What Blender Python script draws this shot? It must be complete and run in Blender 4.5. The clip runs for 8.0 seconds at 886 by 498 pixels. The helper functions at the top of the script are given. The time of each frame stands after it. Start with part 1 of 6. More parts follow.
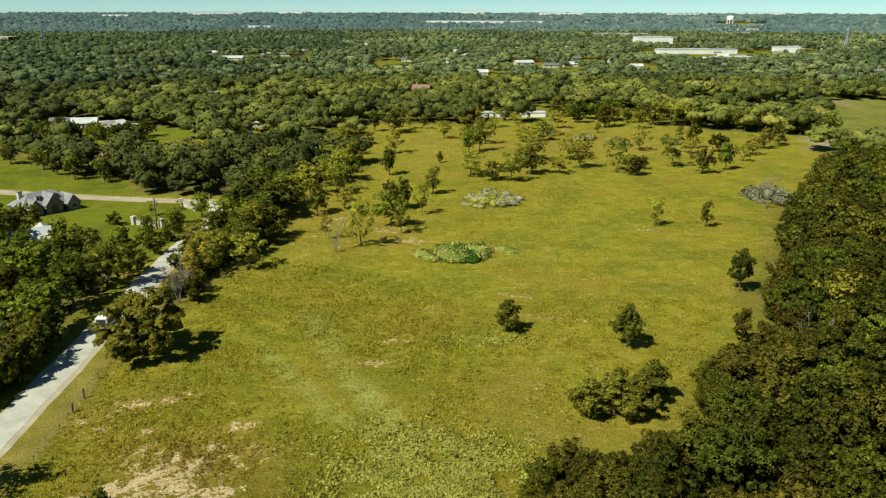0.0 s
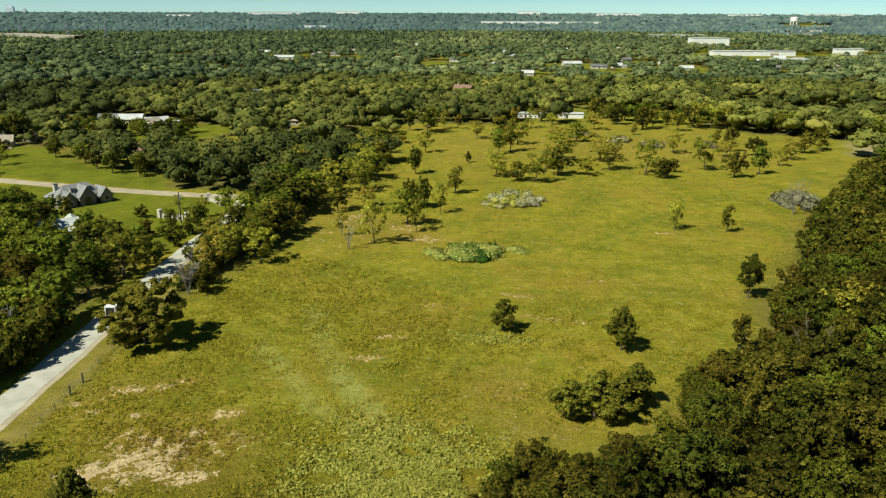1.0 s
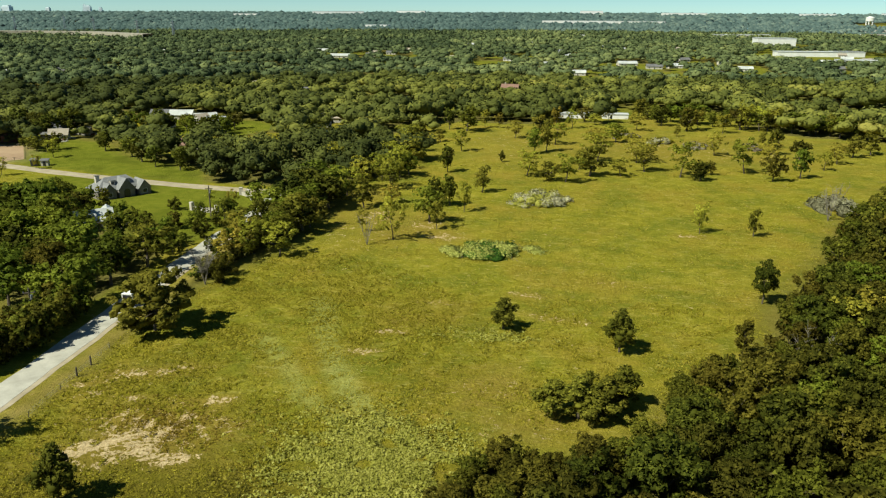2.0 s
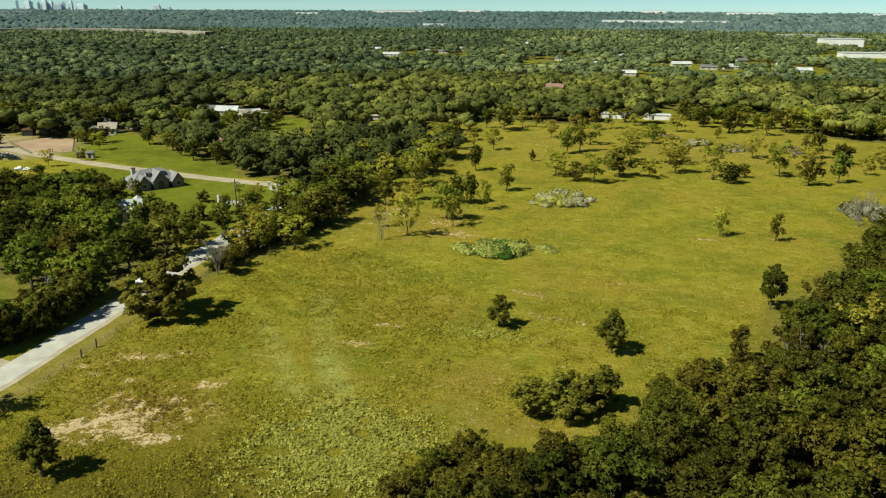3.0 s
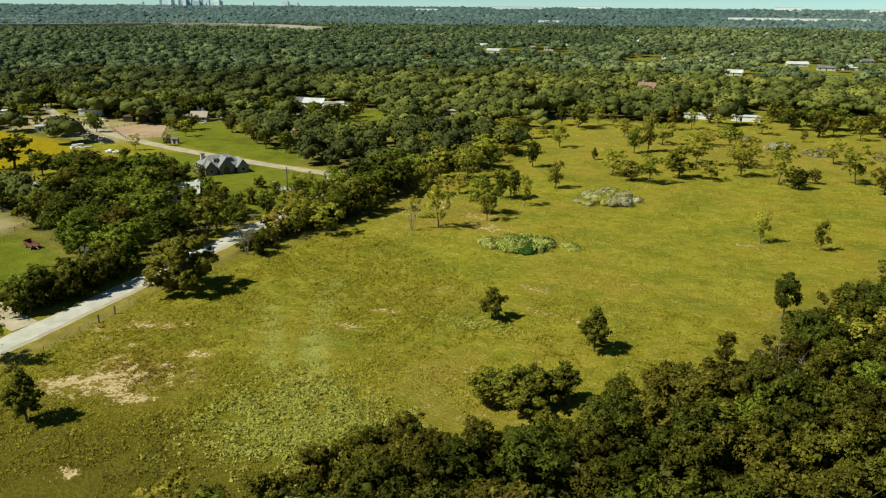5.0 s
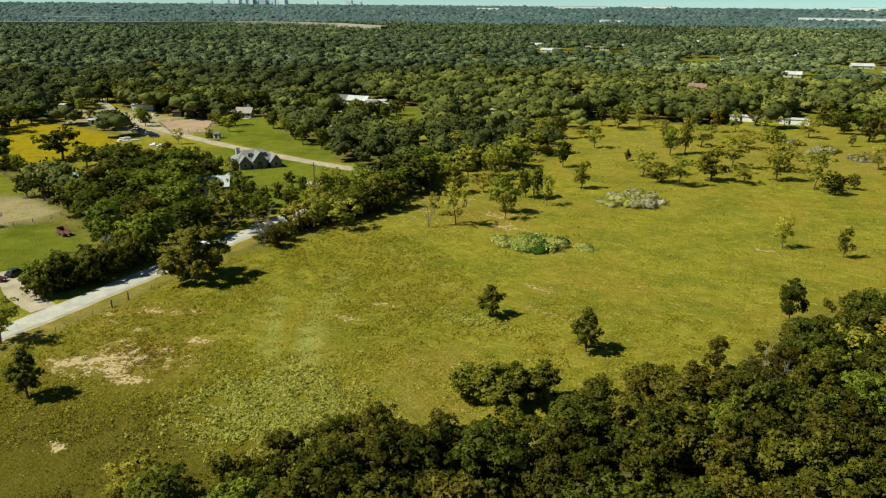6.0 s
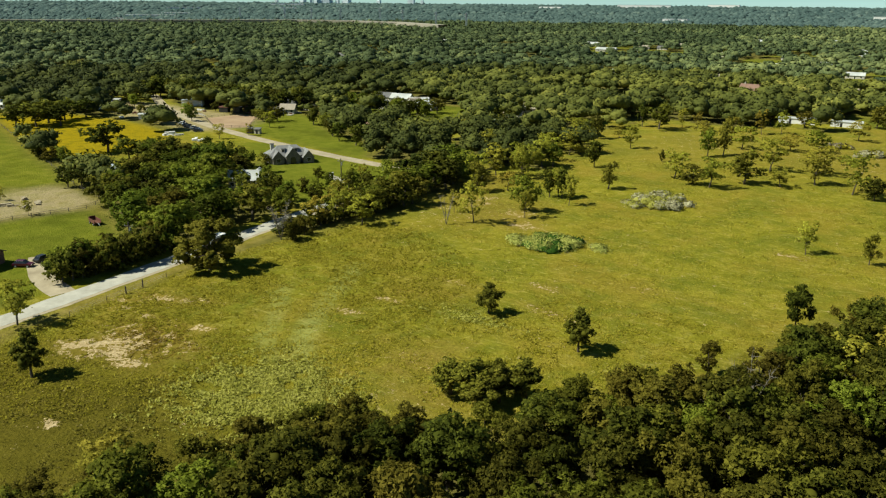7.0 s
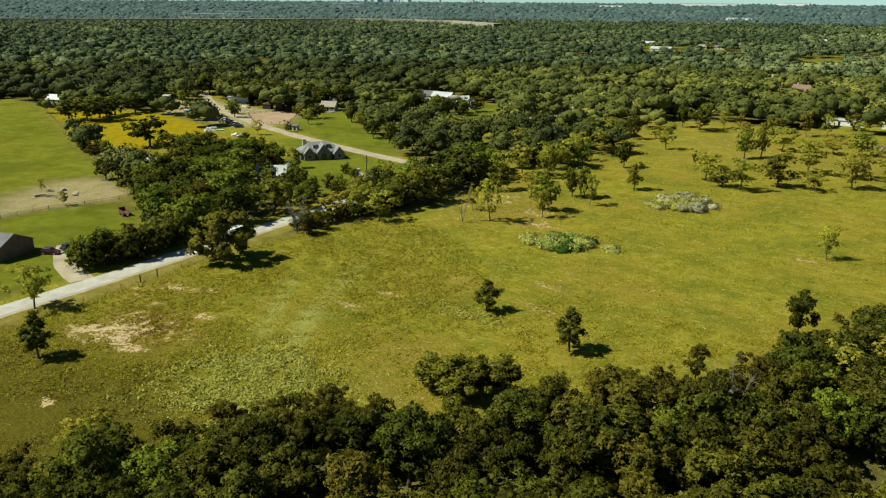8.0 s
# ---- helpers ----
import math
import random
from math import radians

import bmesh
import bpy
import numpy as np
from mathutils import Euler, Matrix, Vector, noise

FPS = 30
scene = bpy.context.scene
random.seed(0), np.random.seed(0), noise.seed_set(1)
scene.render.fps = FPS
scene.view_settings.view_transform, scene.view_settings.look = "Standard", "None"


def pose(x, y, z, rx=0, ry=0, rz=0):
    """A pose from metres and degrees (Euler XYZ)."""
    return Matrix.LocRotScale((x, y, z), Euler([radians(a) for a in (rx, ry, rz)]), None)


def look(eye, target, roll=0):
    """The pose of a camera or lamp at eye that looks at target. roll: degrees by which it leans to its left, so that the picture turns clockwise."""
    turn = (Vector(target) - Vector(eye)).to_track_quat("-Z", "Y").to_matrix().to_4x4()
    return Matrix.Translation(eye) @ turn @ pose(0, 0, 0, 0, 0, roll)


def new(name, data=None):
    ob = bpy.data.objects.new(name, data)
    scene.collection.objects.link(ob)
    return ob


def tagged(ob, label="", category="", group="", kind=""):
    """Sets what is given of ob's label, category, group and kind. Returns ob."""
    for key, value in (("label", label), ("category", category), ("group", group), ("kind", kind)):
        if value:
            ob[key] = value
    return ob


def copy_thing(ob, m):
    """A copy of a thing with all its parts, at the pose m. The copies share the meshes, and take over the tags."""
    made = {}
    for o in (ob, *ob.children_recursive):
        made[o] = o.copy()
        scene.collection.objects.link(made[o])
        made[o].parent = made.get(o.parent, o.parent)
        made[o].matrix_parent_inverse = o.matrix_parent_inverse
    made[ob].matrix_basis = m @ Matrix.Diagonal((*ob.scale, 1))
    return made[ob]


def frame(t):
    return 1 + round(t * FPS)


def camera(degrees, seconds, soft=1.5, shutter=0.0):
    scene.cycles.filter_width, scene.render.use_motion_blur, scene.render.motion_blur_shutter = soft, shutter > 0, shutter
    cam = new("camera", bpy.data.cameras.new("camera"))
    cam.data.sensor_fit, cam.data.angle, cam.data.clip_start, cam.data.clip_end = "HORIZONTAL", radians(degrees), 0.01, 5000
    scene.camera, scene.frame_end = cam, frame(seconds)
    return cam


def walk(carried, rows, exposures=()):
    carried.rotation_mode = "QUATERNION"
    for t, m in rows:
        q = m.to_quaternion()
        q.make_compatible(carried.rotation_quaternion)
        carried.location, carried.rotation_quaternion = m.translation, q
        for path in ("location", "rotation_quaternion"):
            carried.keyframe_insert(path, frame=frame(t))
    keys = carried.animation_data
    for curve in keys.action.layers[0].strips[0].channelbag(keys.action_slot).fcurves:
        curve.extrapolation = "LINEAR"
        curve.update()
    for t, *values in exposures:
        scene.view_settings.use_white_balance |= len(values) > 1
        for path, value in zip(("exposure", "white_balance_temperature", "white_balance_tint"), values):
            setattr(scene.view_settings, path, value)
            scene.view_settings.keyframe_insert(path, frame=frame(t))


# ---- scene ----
cam = camera(60.5, 8.0, soft=1.2)
PATH = [
    (0, (0.007, 0.209, 57.457), (0.008, 2.118, 56.857), 0.1),
    (0.5, (4.99, -0.167, 57.349), (4.927, 1.741, 56.751), 0.1),
    (1, (10.22, -0.471, 57.362), (10.084, 1.433, 56.763), 0.2),
    (1.5, (15.34, -0.628, 57.363), (15.127, 1.268, 56.763), 0.2),
    (3, (31.647, -0.004, 57.294), (31.216, 1.854, 56.69), 0.3),
    (3.5, (37.052, 0.532, 57.226), (36.548, 2.37, 56.621), 0.3),
    (4, (42.549, 1.435, 57.119), (41.973, 3.252, 56.513), 0.4),
    (4.5, (47.825, 2.426, 57.119), (47.183, 4.22, 56.509), 0.4),
    (6, (64.011, 6.657, 57.157), (63.164, 8.361, 56.541), 0.5),
    (6.5, (68.886, 8.663, 57.128), (67.973, 10.332, 56.511), 0.5),
    (7, (74.098, 10.933, 57.129), (73.119, 12.563, 56.509), 0.5),
    (7.5, (78.938, 13.244, 57.205), (77.899, 14.836, 56.583), 0.4),
    (8, (83.889, 15.81, 57.137), (82.787, 17.359, 56.513), 0.4),
]
walk(cam, [(t, look(eye, target, roll)) for t, eye, target, roll in PATH], exposures=[(0.0, 0.51, 6500, -4), (8.0, 0.46, 6500, -4)])

# ---- light ----
SUN_FROM = Vector((-0.74, -0.67, 0.0)).normalized()   # where the sun stands, on plan
SUN_HEIGHT = radians(49)
world = bpy.data.worlds.new("sky")
scene.world = world
world.use_nodes = True
wn = world.node_tree.nodes
sky = wn.new("ShaderNodeTexSky")
sky.sky_type, sky.sun_disc = "NISHITA", False
sky.sun_elevation = SUN_HEIGHT
sky.sun_rotation = math.atan2(SUN_FROM.x, SUN_FROM.y)
sky.air_density, sky.dust_density, sky.ozone_density = 0.55, 0.0, 6.0
air = wn.new("ShaderNodeMix")   # a slightly green, hazy blue
air.data_type, air.blend_type = "RGBA", "MULTIPLY"
air.inputs[0].default_value, air.inputs[7].default_value = 1.0, (1.0, 1.11, 1.02, 1.0)
wn["Background"].inputs["Strength"].default_value = 0.062
world.node_tree.links.new(sky.outputs[0], air.inputs[6])
world.node_tree.links.new(air.outputs[2], wn["Background"].inputs["Color"])
sun_data = bpy.data.lights.new("sun", "SUN")
sun_data.energy, sun_data.angle, sun_data.color = 5.0, radians(0.53), (1.0, 0.935, 0.835)
sun = new("sun", sun_data)
way = SUN_FROM * math.cos(SUN_HEIGHT) + Vector((0, 0, math.sin(SUN_HEIGHT)))
sun.matrix_world = look(way * 400, (0, 0, 0))


# ---- materials ----
def nodes_of(name):
    m = bpy.data.materials.new(name)
    m.use_nodes = True
    t = m.node_tree
    return m, t.nodes, t.links, t.nodes["Principled BSDF"]


def noise_node(n, l, scale, detail=3.0, rough=0.55, coord=None):
    tex = n.new("ShaderNodeTexNoise")
    tex.inputs["Scale"].default_value, tex.inputs["Detail"].default_value = scale, detail
    tex.inputs["Roughness"].default_value = rough
    if coord:
        l.new(coord, tex.inputs["Vector"])
    return tex.outputs["Fac"]


def ramp(n, l, fac, *stops):
    r = n.new("ShaderNodeValToRGB")
    while len(r.color_ramp.elements) < len(stops):
        r.color_ramp.elements.new(0.5)
    for e, (at, c) in zip(r.color_ramp.elements, stops):
        e.position, e.color = at, (*c, 1.0) if len(c) == 3 else c
    l.new(fac, r.inputs[0])
    return r.outputs[0]


def mix(n, l, fac, a, b, how="MIX"):
    m = n.new("ShaderNodeMix")
    m.data_type, m.blend_type = "RGBA", how
    for socket, v in ((m.inputs[0], fac), (m.inputs[6], a), (m.inputs[7], b)):
        if isinstance(v, (int, float)):
            socket.default_value = v
        elif isinstance(v, tuple):
            socket.default_value = (*v, 1.0)
        else:
            l.new(v, socket)
    return m.outputs[2]


def calc(n, l, how, a, b=0.0, clamp=False):
    m = n.new("ShaderNodeMath")
    m.operation, m.use_clamp = how, clamp
    for socket, v in zip(m.inputs, (a, b)):
        if isinstance(v, (int, float)):
            socket.default_value = v
        else:
            l.new(v, socket)
    return m.outputs[0]


def bump_from(n, l, height, strength, distance, target):
    b = n.new("ShaderNodeBump")
    b.inputs["Strength"].default_value, b.inputs["Distance"].default_value = strength, distance
    l.new(height, b.inputs["Height"])
    l.new(b.outputs[0], target)


def surface(name, dark, light, scale=3.0, rough=0.8, metal=0.0, bump=0.3, depth=0.03, fine=8.0):
    """A plain surface with two scales of variation, in metres, and a fine relief."""
    m, n, l, p = nodes_of(name)
    co = n.new("ShaderNodeTexCoord").outputs["Object"]
    big = noise_node(n, l, scale * 0.25, 4.0, 0.6, co)
    small = noise_node(n, l, scale * fine, 4.0, 0.7, co)
    both = calc(n, l, "ADD", calc(n, l, "MULTIPLY", big, 0.6), calc(n, l, "MULTIPLY", small, 0.4))
    l.new(ramp(n, l, both, (0.33, dark), (0.66, light)), p.inputs["Base Color"])
    p.inputs["Roughness"].default_value, p.inputs["Metallic"].default_value = rough, metal
    if bump:
        bump_from(n, l, small, bump, depth, p.inputs["Normal"])
    return m


def leaf_material(name, dark, mid, light, thin=0.3, rough=0.75, shift=0.045, vary=0.85):
    """Foliage: each leaf clump its own tone, each tree its own hue."""
    m, n, l, p = nodes_of(name)
    geo = n.new("ShaderNodeNewGeometry").outputs["Random Per Island"]
    info = n.new("ShaderNodeObjectInfo").outputs["Random"]
    col = ramp(n, l, geo, (0.0, dark), (0.55, mid), (1.0, light))
    hsv = n.new("ShaderNodeHueSaturation")
    l.new(col, hsv.inputs["Color"])
    l.new(calc(n, l, "ADD", calc(n, l, "MULTIPLY", info, -1.1 * shift), 0.5 + shift * 0.75), hsv.inputs["Hue"])
    other = calc(n, l, "FRACT", calc(n, l, "MULTIPLY", info, 7.31))
    l.new(calc(n, l, "ADD", calc(n, l, "MULTIPLY", other, vary), 1.0 - 0.48 * vary), hsv.inputs["Value"])
    l.new(hsv.outputs[0], p.inputs["Base Color"])
    p.inputs["Roughness"].default_value = rough
    p.inputs["Specular IOR Level"].default_value = 0.05
    tr = n.new("ShaderNodeBsdfTranslucent")
    l.new(hsv.outputs[0], tr.inputs["Color"])
    sh = n.new("ShaderNodeMixShader")
    sh.inputs[0].default_value = thin
    l.new(p.outputs[0], sh.inputs[1])
    l.new(tr.outputs[0], sh.inputs[2])
    l.new(sh.outputs[0], n["Material Output"].inputs["Surface"])
    return m


def far_leaf_material(name, dark, mid, light, pale, grain=0.9, relief=0.9):
    """Foliage of woods that stand in one mesh: hue by tree, tone by clump and by fine leaf texture, with a leafy relief."""
    m, n, l, p = nodes_of(name)
    co = n.new("ShaderNodeTexCoord").outputs["Object"]
    geo = n.new("ShaderNodeNewGeometry").outputs["Random Per Island"]
    kind = n.new("ShaderNodeAttribute")
    kind.attribute_name = "kind"
    leafy = noise_node(n, l, grain, 3.0, 0.7, co)
    tone = calc(n, l, "ADD", calc(n, l, "MULTIPLY", geo, 0.16), calc(n, l, "MULTIPLY", leafy, 0.34))
    tone = calc(n, l, "ADD", tone, calc(n, l, "SUBTRACT", kind.outputs["Fac"], 0.25))
    l.new(ramp(n, l, tone, (0.12, dark), (0.48, mid), (0.80, light), (1.0, pale)), p.inputs["Base Color"])
    p.inputs["Roughness"].default_value = 0.7
    p.inputs["Specular IOR Level"].default_value = 0.08
    bump_from(n, l, noise_node(n, l, grain * 0.75, 3.0, 0.65, co), 1.0, relief / grain, p.inputs["Normal"])
    return m


M_LEAF_OAK = leaf_material("oak_leaves", (0.036, 0.039, 0.005), (0.083, 0.084, 0.010), (0.155, 0.146, 0.019))
M_LEAF_ELM = leaf_material("elm_leaves", (0.050, 0.048, 0.006), (0.108, 0.099, 0.012), (0.185, 0.163, 0.024), 0.38)
M_LEAF_GREEN = leaf_material("bright_green_leaves", (0.060, 0.072, 0.007), (0.130, 0.150, 0.015), (0.215, 0.232, 0.029), 0.4, shift=0.025)
# near-tree copies of oak and elm leaves, slightly dimmed to stand for shade
M_LEAF_OAK_DIMMED = leaf_material("dimmed_oak_leaves", (0.036, 0.038, 0.005), (0.081, 0.079, 0.010), (0.150, 0.138, 0.019), 0.4, vary=0.6)
M_LEAF_ELM_DIMMED = leaf_material("dimmed_elm_leaves", (0.050, 0.047, 0.006), (0.108, 0.098, 0.012), (0.182, 0.160, 0.023), 0.42, vary=0.7)
M_LEAF_CEDAR = leaf_material("cedar_needles", (0.060, 0.061, 0.007), (0.125, 0.118, 0.014), (0.21, 0.192, 0.026), 0.2, 0.75, 0.015)
M_LEAF_YELLOW = leaf_material("yellowing_leaves", (0.185, 0.162, 0.020), (0.305, 0.264, 0.034), (0.42, 0.36, 0.055), 0.45, vary=0.5)
M_LEAF_VERGE = leaf_material("verge_tree_leaves", (0.085, 0.078, 0.010), (0.162, 0.148, 0.018), (0.245, 0.217, 0.032), 0.4, shift=0.01, vary=0.1)
M_LEAF_FAR = far_leaf_material("woodland_leaves", (0.038, 0.046, 0.010), (0.090, 0.099, 0.020), (0.180, 0.181, 0.034), (0.26, 0.235, 0.05), 0.9, 0.7)
# the paler, bluer greens of these two carry painted distance haze
M_LEAF_LIGHT_HAZE = far_leaf_material("far_woodland_leaves_hazed", (0.046, 0.064, 0.026), (0.099, 0.123, 0.047), (0.176, 0.198, 0.070), (0.25, 0.255, 0.095), 0.6, 0.5)
M_LEAF_HAZE = far_leaf_material("distant_woodland_leaves_hazed", (0.048, 0.078, 0.072), (0.084, 0.124, 0.110), (0.136, 0.180, 0.145), (0.19, 0.222, 0.17), 0.3, 0.6)
M_BARK = surface("grey_brown_bark", (0.045, 0.034, 0.022), (0.14, 0.11, 0.075), 2.0, 0.9, bump=0.6, depth=0.05)
M_DEADWOOD = surface("bleached_dead_wood", (0.11, 0.095, 0.07), (0.25, 0.22, 0.175), 2.0, 0.9)
M_TWIG = leaf_material("dry_grey_twigs", (0.15, 0.125, 0.075), (0.25, 0.215, 0.135), (0.36, 0.315, 0.21), 0.2)
M_BRAMBLE = leaf_material("pale_bramble_leaves", (0.15, 0.155, 0.032), (0.245, 0.245, 0.056), (0.35, 0.34, 0.095), 0.25)
M_VINE = leaf_material("dark_vine_leaves", (0.045, 0.075, 0.01), (0.085, 0.13, 0.016), (0.15, 0.2, 0.03), 0.3)
M_ASPHALT = surface("worn_pale_asphalt", (0.28, 0.265, 0.215), (0.48, 0.455, 0.38), 1.2, 0.9, bump=0.2, depth=0.01)
M_GRAVEL = surface("crushed_gravel", (0.24, 0.195, 0.12), (0.43, 0.36, 0.24), 1.0, 0.95, bump=0.4)
M_ARENA = surface("reddish_arena_dirt", (0.23, 0.14, 0.075), (0.42, 0.30, 0.18), 0.25, 0.95, bump=0.3)
M_STONE = surface("pale_limestone", (0.20, 0.18, 0.14), (0.40, 0.36, 0.28), 2.0, 0.85)
M_WHITE = surface("white_painted_metal", (0.62, 0.61, 0.57), (0.80, 0.79, 0.75), 0.6, 0.5, bump=0.05)
M_ROOF_GREY = surface("grey_shingle_roof", (0.08, 0.08, 0.08), (0.17, 0.165, 0.16), 1.5, 0.85)
# house stone made darker to imitate the shadow on its front walls
M_SHADED_STONE = surface("shaded_rubble_stone", (0.10, 0.09, 0.075), (0.25, 0.22, 0.18), 2.0, 0.9)
M_SLATE = surface("pale_grey_slate_roof", (0.13, 0.13, 0.127), (0.24, 0.237, 0.23), 1.5, 0.7)
M_ROOF_TAN = surface("tan_shingle_roof", (0.24, 0.20, 0.15), (0.38, 0.33, 0.26), 1.5, 0.85)
M_ROOF_RED = surface("red_tile_roof", (0.15, 0.085, 0.06), (0.26, 0.155, 0.11), 1.5, 0.85)
M_ROOF_WHITE = surface("white_metal_roof", (0.34, 0.35, 0.33), (0.56, 0.57, 0.54), 0.6, 0.45, bump=0.1)
M_ROOF_BLUE = surface("galvanised_metal_roof", (0.42, 0.48, 0.52), (0.60, 0.66, 0.70), 0.8, 0.4, 0.4, bump=0.1)
M_BRICK = surface("brown_brick", (0.13, 0.075, 0.05), (0.24, 0.15, 0.10), 3.0, 0.9)
M_SIDING = surface("cream_siding", (0.38, 0.345, 0.275), (0.55, 0.51, 0.43), 1.0, 0.7)
M_GLASS = surface("dark_window_glass", (0.015, 0.018, 0.02), (0.03, 0.035, 0.04), 1.0, 0.08, bump=0.0)
M_DARK = surface("dark_painted_metal", (0.012, 0.012, 0.014), (0.03, 0.03, 0.032), 2.0, 0.35, bump=0.05)
M_MAROON = surface("maroon_car_paint", (0.05, 0.006, 0.012), (0.08, 0.012, 0.02), 2.0, 0.25, bump=0.0)
M_RUST = surface("rusty_red_steel", (0.07, 0.02, 0.012), (0.17, 0.06, 0.03), 2.0, 0.8)
M_STEEL = surface("galvanised_steel", (0.30, 0.31, 0.31), (0.45, 0.46, 0.46), 1.0, 0.5, 0.5, bump=0.0)
M_TYRE = surface("black_rubber", (0.012, 0.012, 0.012), (0.03, 0.03, 0.03), 3.0, 0.9)
M_WOOD = surface("weathered_wood", (0.05, 0.04, 0.028), (0.13, 0.105, 0.075), 2.0, 0.9)
M_TOWN = surface("pale_concrete", (0.50, 0.48, 0.43), (0.72, 0.70, 0.65), 0.05, 0.8, bump=0.0)
# tower cladding bleached to pale blue so that it looks hazed
M_SKYLINE = surface("hazed_tower_cladding", (0.55, 0.63, 0.65), (0.70, 0.77, 0.79), 0.02, 0.4, bump=0.0)


# ---- building blocks ----
def mesh_of(name, verts, faces, material, smooth=False):
    """A mesh out of an array of points and an array of faces that all have the same number of corners."""
    verts, faces = np.asarray(verts, dtype=np.float32), np.asarray(faces, dtype=np.int32)
    me = bpy.data.meshes.new(name)
    me.vertices.add(len(verts))
    me.vertices.foreach_set("co", verts.ravel())
    me.loops.add(faces.size)
    me.loops.foreach_set("vertex_index", faces.ravel())
    me.polygons.add(len(faces))
    me.polygons.foreach_set("loop_start", np.arange(len(faces), dtype=np.int32) * faces.shape[1])
    me.polygons.foreach_set("use_smooth", np.full(len(faces), smooth, dtype=bool))
    me.materials.append(material)
    me.update(calc_edges=True)
    return me


def part(name, bm, material, parent, label=""):
    """Links a bmesh (or a ready mesh) as one mesh object under a thing or a part."""
    if isinstance(bm, bpy.types.Mesh):
        me = bm
    else:
        me = bpy.data.meshes.new(name)
        bm.to_mesh(me)
        bm.free()
        me.materials.append(material)
    ob = new(name, me)
    ob.parent = parent
    return tagged(ob, label)


def box(bm, x0, y0, z0, x1, y1, z1, bevel=0.0):
    made = bmesh.ops.create_cube(bm, size=1.0, matrix=Matrix.LocRotScale(
        ((x0 + x1) / 2, (y0 + y1) / 2, (z0 + z1) / 2), None, (abs(x1 - x0), abs(y1 - y0), abs(z1 - z0))))
    if bevel:
        edges = {e for v in made["verts"] for e in v.link_edges}
        bmesh.ops.bevel(bm, geom=list(edges), offset=bevel, segments=1, affect="EDGES")
    return bm


def rod(bm, a, b, r0, r1=None, sides=6):
    """A tapered round bar from a to b."""
    a, b = Vector(a), Vector(b)
    turn = (b - a).to_track_quat("Z", "Y").to_matrix().to_4x4()
    bmesh.ops.create_cone(bm, cap_ends=True, segments=sides, radius1=r0, radius2=r0 if r1 is None else r1,
                          depth=(b - a).length, matrix=Matrix.Translation((a + b) / 2) @ turn)
    return bm


def prism(bm, outline, x0, x1):
    """An outline in the y-z plane drawn out along x."""
    ends = [[bm.verts.new((x, y, z)) for y, z in outline] for x in (x0, x1)]
    bm.faces.new(ends[0][::-1])
    bm.faces.new(ends[1])
    for i in range(len(outline)):
        j = (i + 1) % len(outline)
        bm.faces.new((ends[0][i], ends[0][j], ends[1][j], ends[1][i]))
    bmesh.ops.recalc_face_normals(bm, faces=bm.faces[:])
    return bm


def thing(name, m, label, category, group="", kind=""):
    ob = new(name)
    ob.matrix_basis = m
    return tagged(ob, label, category, group, kind)


def plan(x, y, turn=0.0, size=1.0, z=0.0):
    return Matrix.LocRotScale((x, y, z), Euler((0, 0, radians(turn))), (size, size, size) if isinstance(size, (int, float)) else size)


def inside(x, y, outline):
    """Which of the points x, y lie inside an outline."""
    hit = np.zeros(np.shape(x), dtype=bool)
    for (x0, y0), (x1, y1) in zip(outline, outline[1:] + outline[:1]):
        if y0 != y1:
            hit ^= ((y0 > y) != (y1 > y)) & (x < (x1 - x0) * (y - y0) / (y1 - y0) + x0)
    return hit


def off_line(x, y, line):
    """Distance of the points from a line of several stretches."""
    best = np.full(np.shape(x), 1e9)
    for (x0, y0), (x1, y1) in zip(line, line[1:]):
        dx, dy = x1 - x0, y1 - y0
        k = np.clip(((x - x0) * dx + (y - y0) * dy) / (dx * dx + dy * dy), 0, 1)
        best = np.minimum(best, np.hypot(x - x0 - k * dx, y - y0 - k * dy))
    return best


def soft_area(x, y, outline, edge):
    """1 inside an outline, 0 outside it, with an even passage of that many metres."""
    d = off_line(x, y, outline + outline[:1])
    d = np.where(inside(x, y, outline), d, -d)
    return np.clip(0.5 + d / edge, 0, 1)


def rolling(x, y, size, seed=0):
    """Cheap smooth noise of about -1 to 1 with features of that many metres."""
    r = np.random.RandomState(seed + 11)
    out = np.zeros(np.shape(x))
    for k in range(7):
        a, p, f = r.uniform(0, 6.28), r.uniform(0, 6.28), (0.6 + 0.25 * k) * 6.28 / size
        out = out + np.sin((x * math.cos(a) + y * math.sin(a)) * f / 1.6 + p + 1.3 * np.sin((y * math.cos(a) - x * math.sin(a)) * f / 2.3 + p))
    return out / 4.0


# ---- plan of the place ----
ROAD = [(-60, -60), (-62.5, 60), (-63.2, 100), (-64.5, 130), (-66, 165), (-66.5, 190), (-66, 215), (-70, 232)]
LANE = [(-70, 232), (-85, 233), (-108, 236.5), (-130, 241), (-163, 249), (-196, 259), (-241, 277), (-276, 294), (-330, 330)]
DRIVE = [(-66, 94.5), (-74, 96), (-84, 100), (-92, 106)]
MEADOW = [(-58, -40), (-58, 120), (-55, 140), (-50, 160), (-45, 180), (-47, 200), (-44, 225), (-32, 245), (-33, 300), (-45, 345), (-38, 392),
          (25, 400), (60, 418), (130, 370), (178, 352), (150, 318), (118, 250), (98, 217), (88, 195), (78, 172), (66, 155), (61, 140),
          (58, 126), (50, 118), (40, 108), (36, 98), (28, 90), (16, 82), (11, 72), (6, 62), (-6, 46), (-14, -40)]
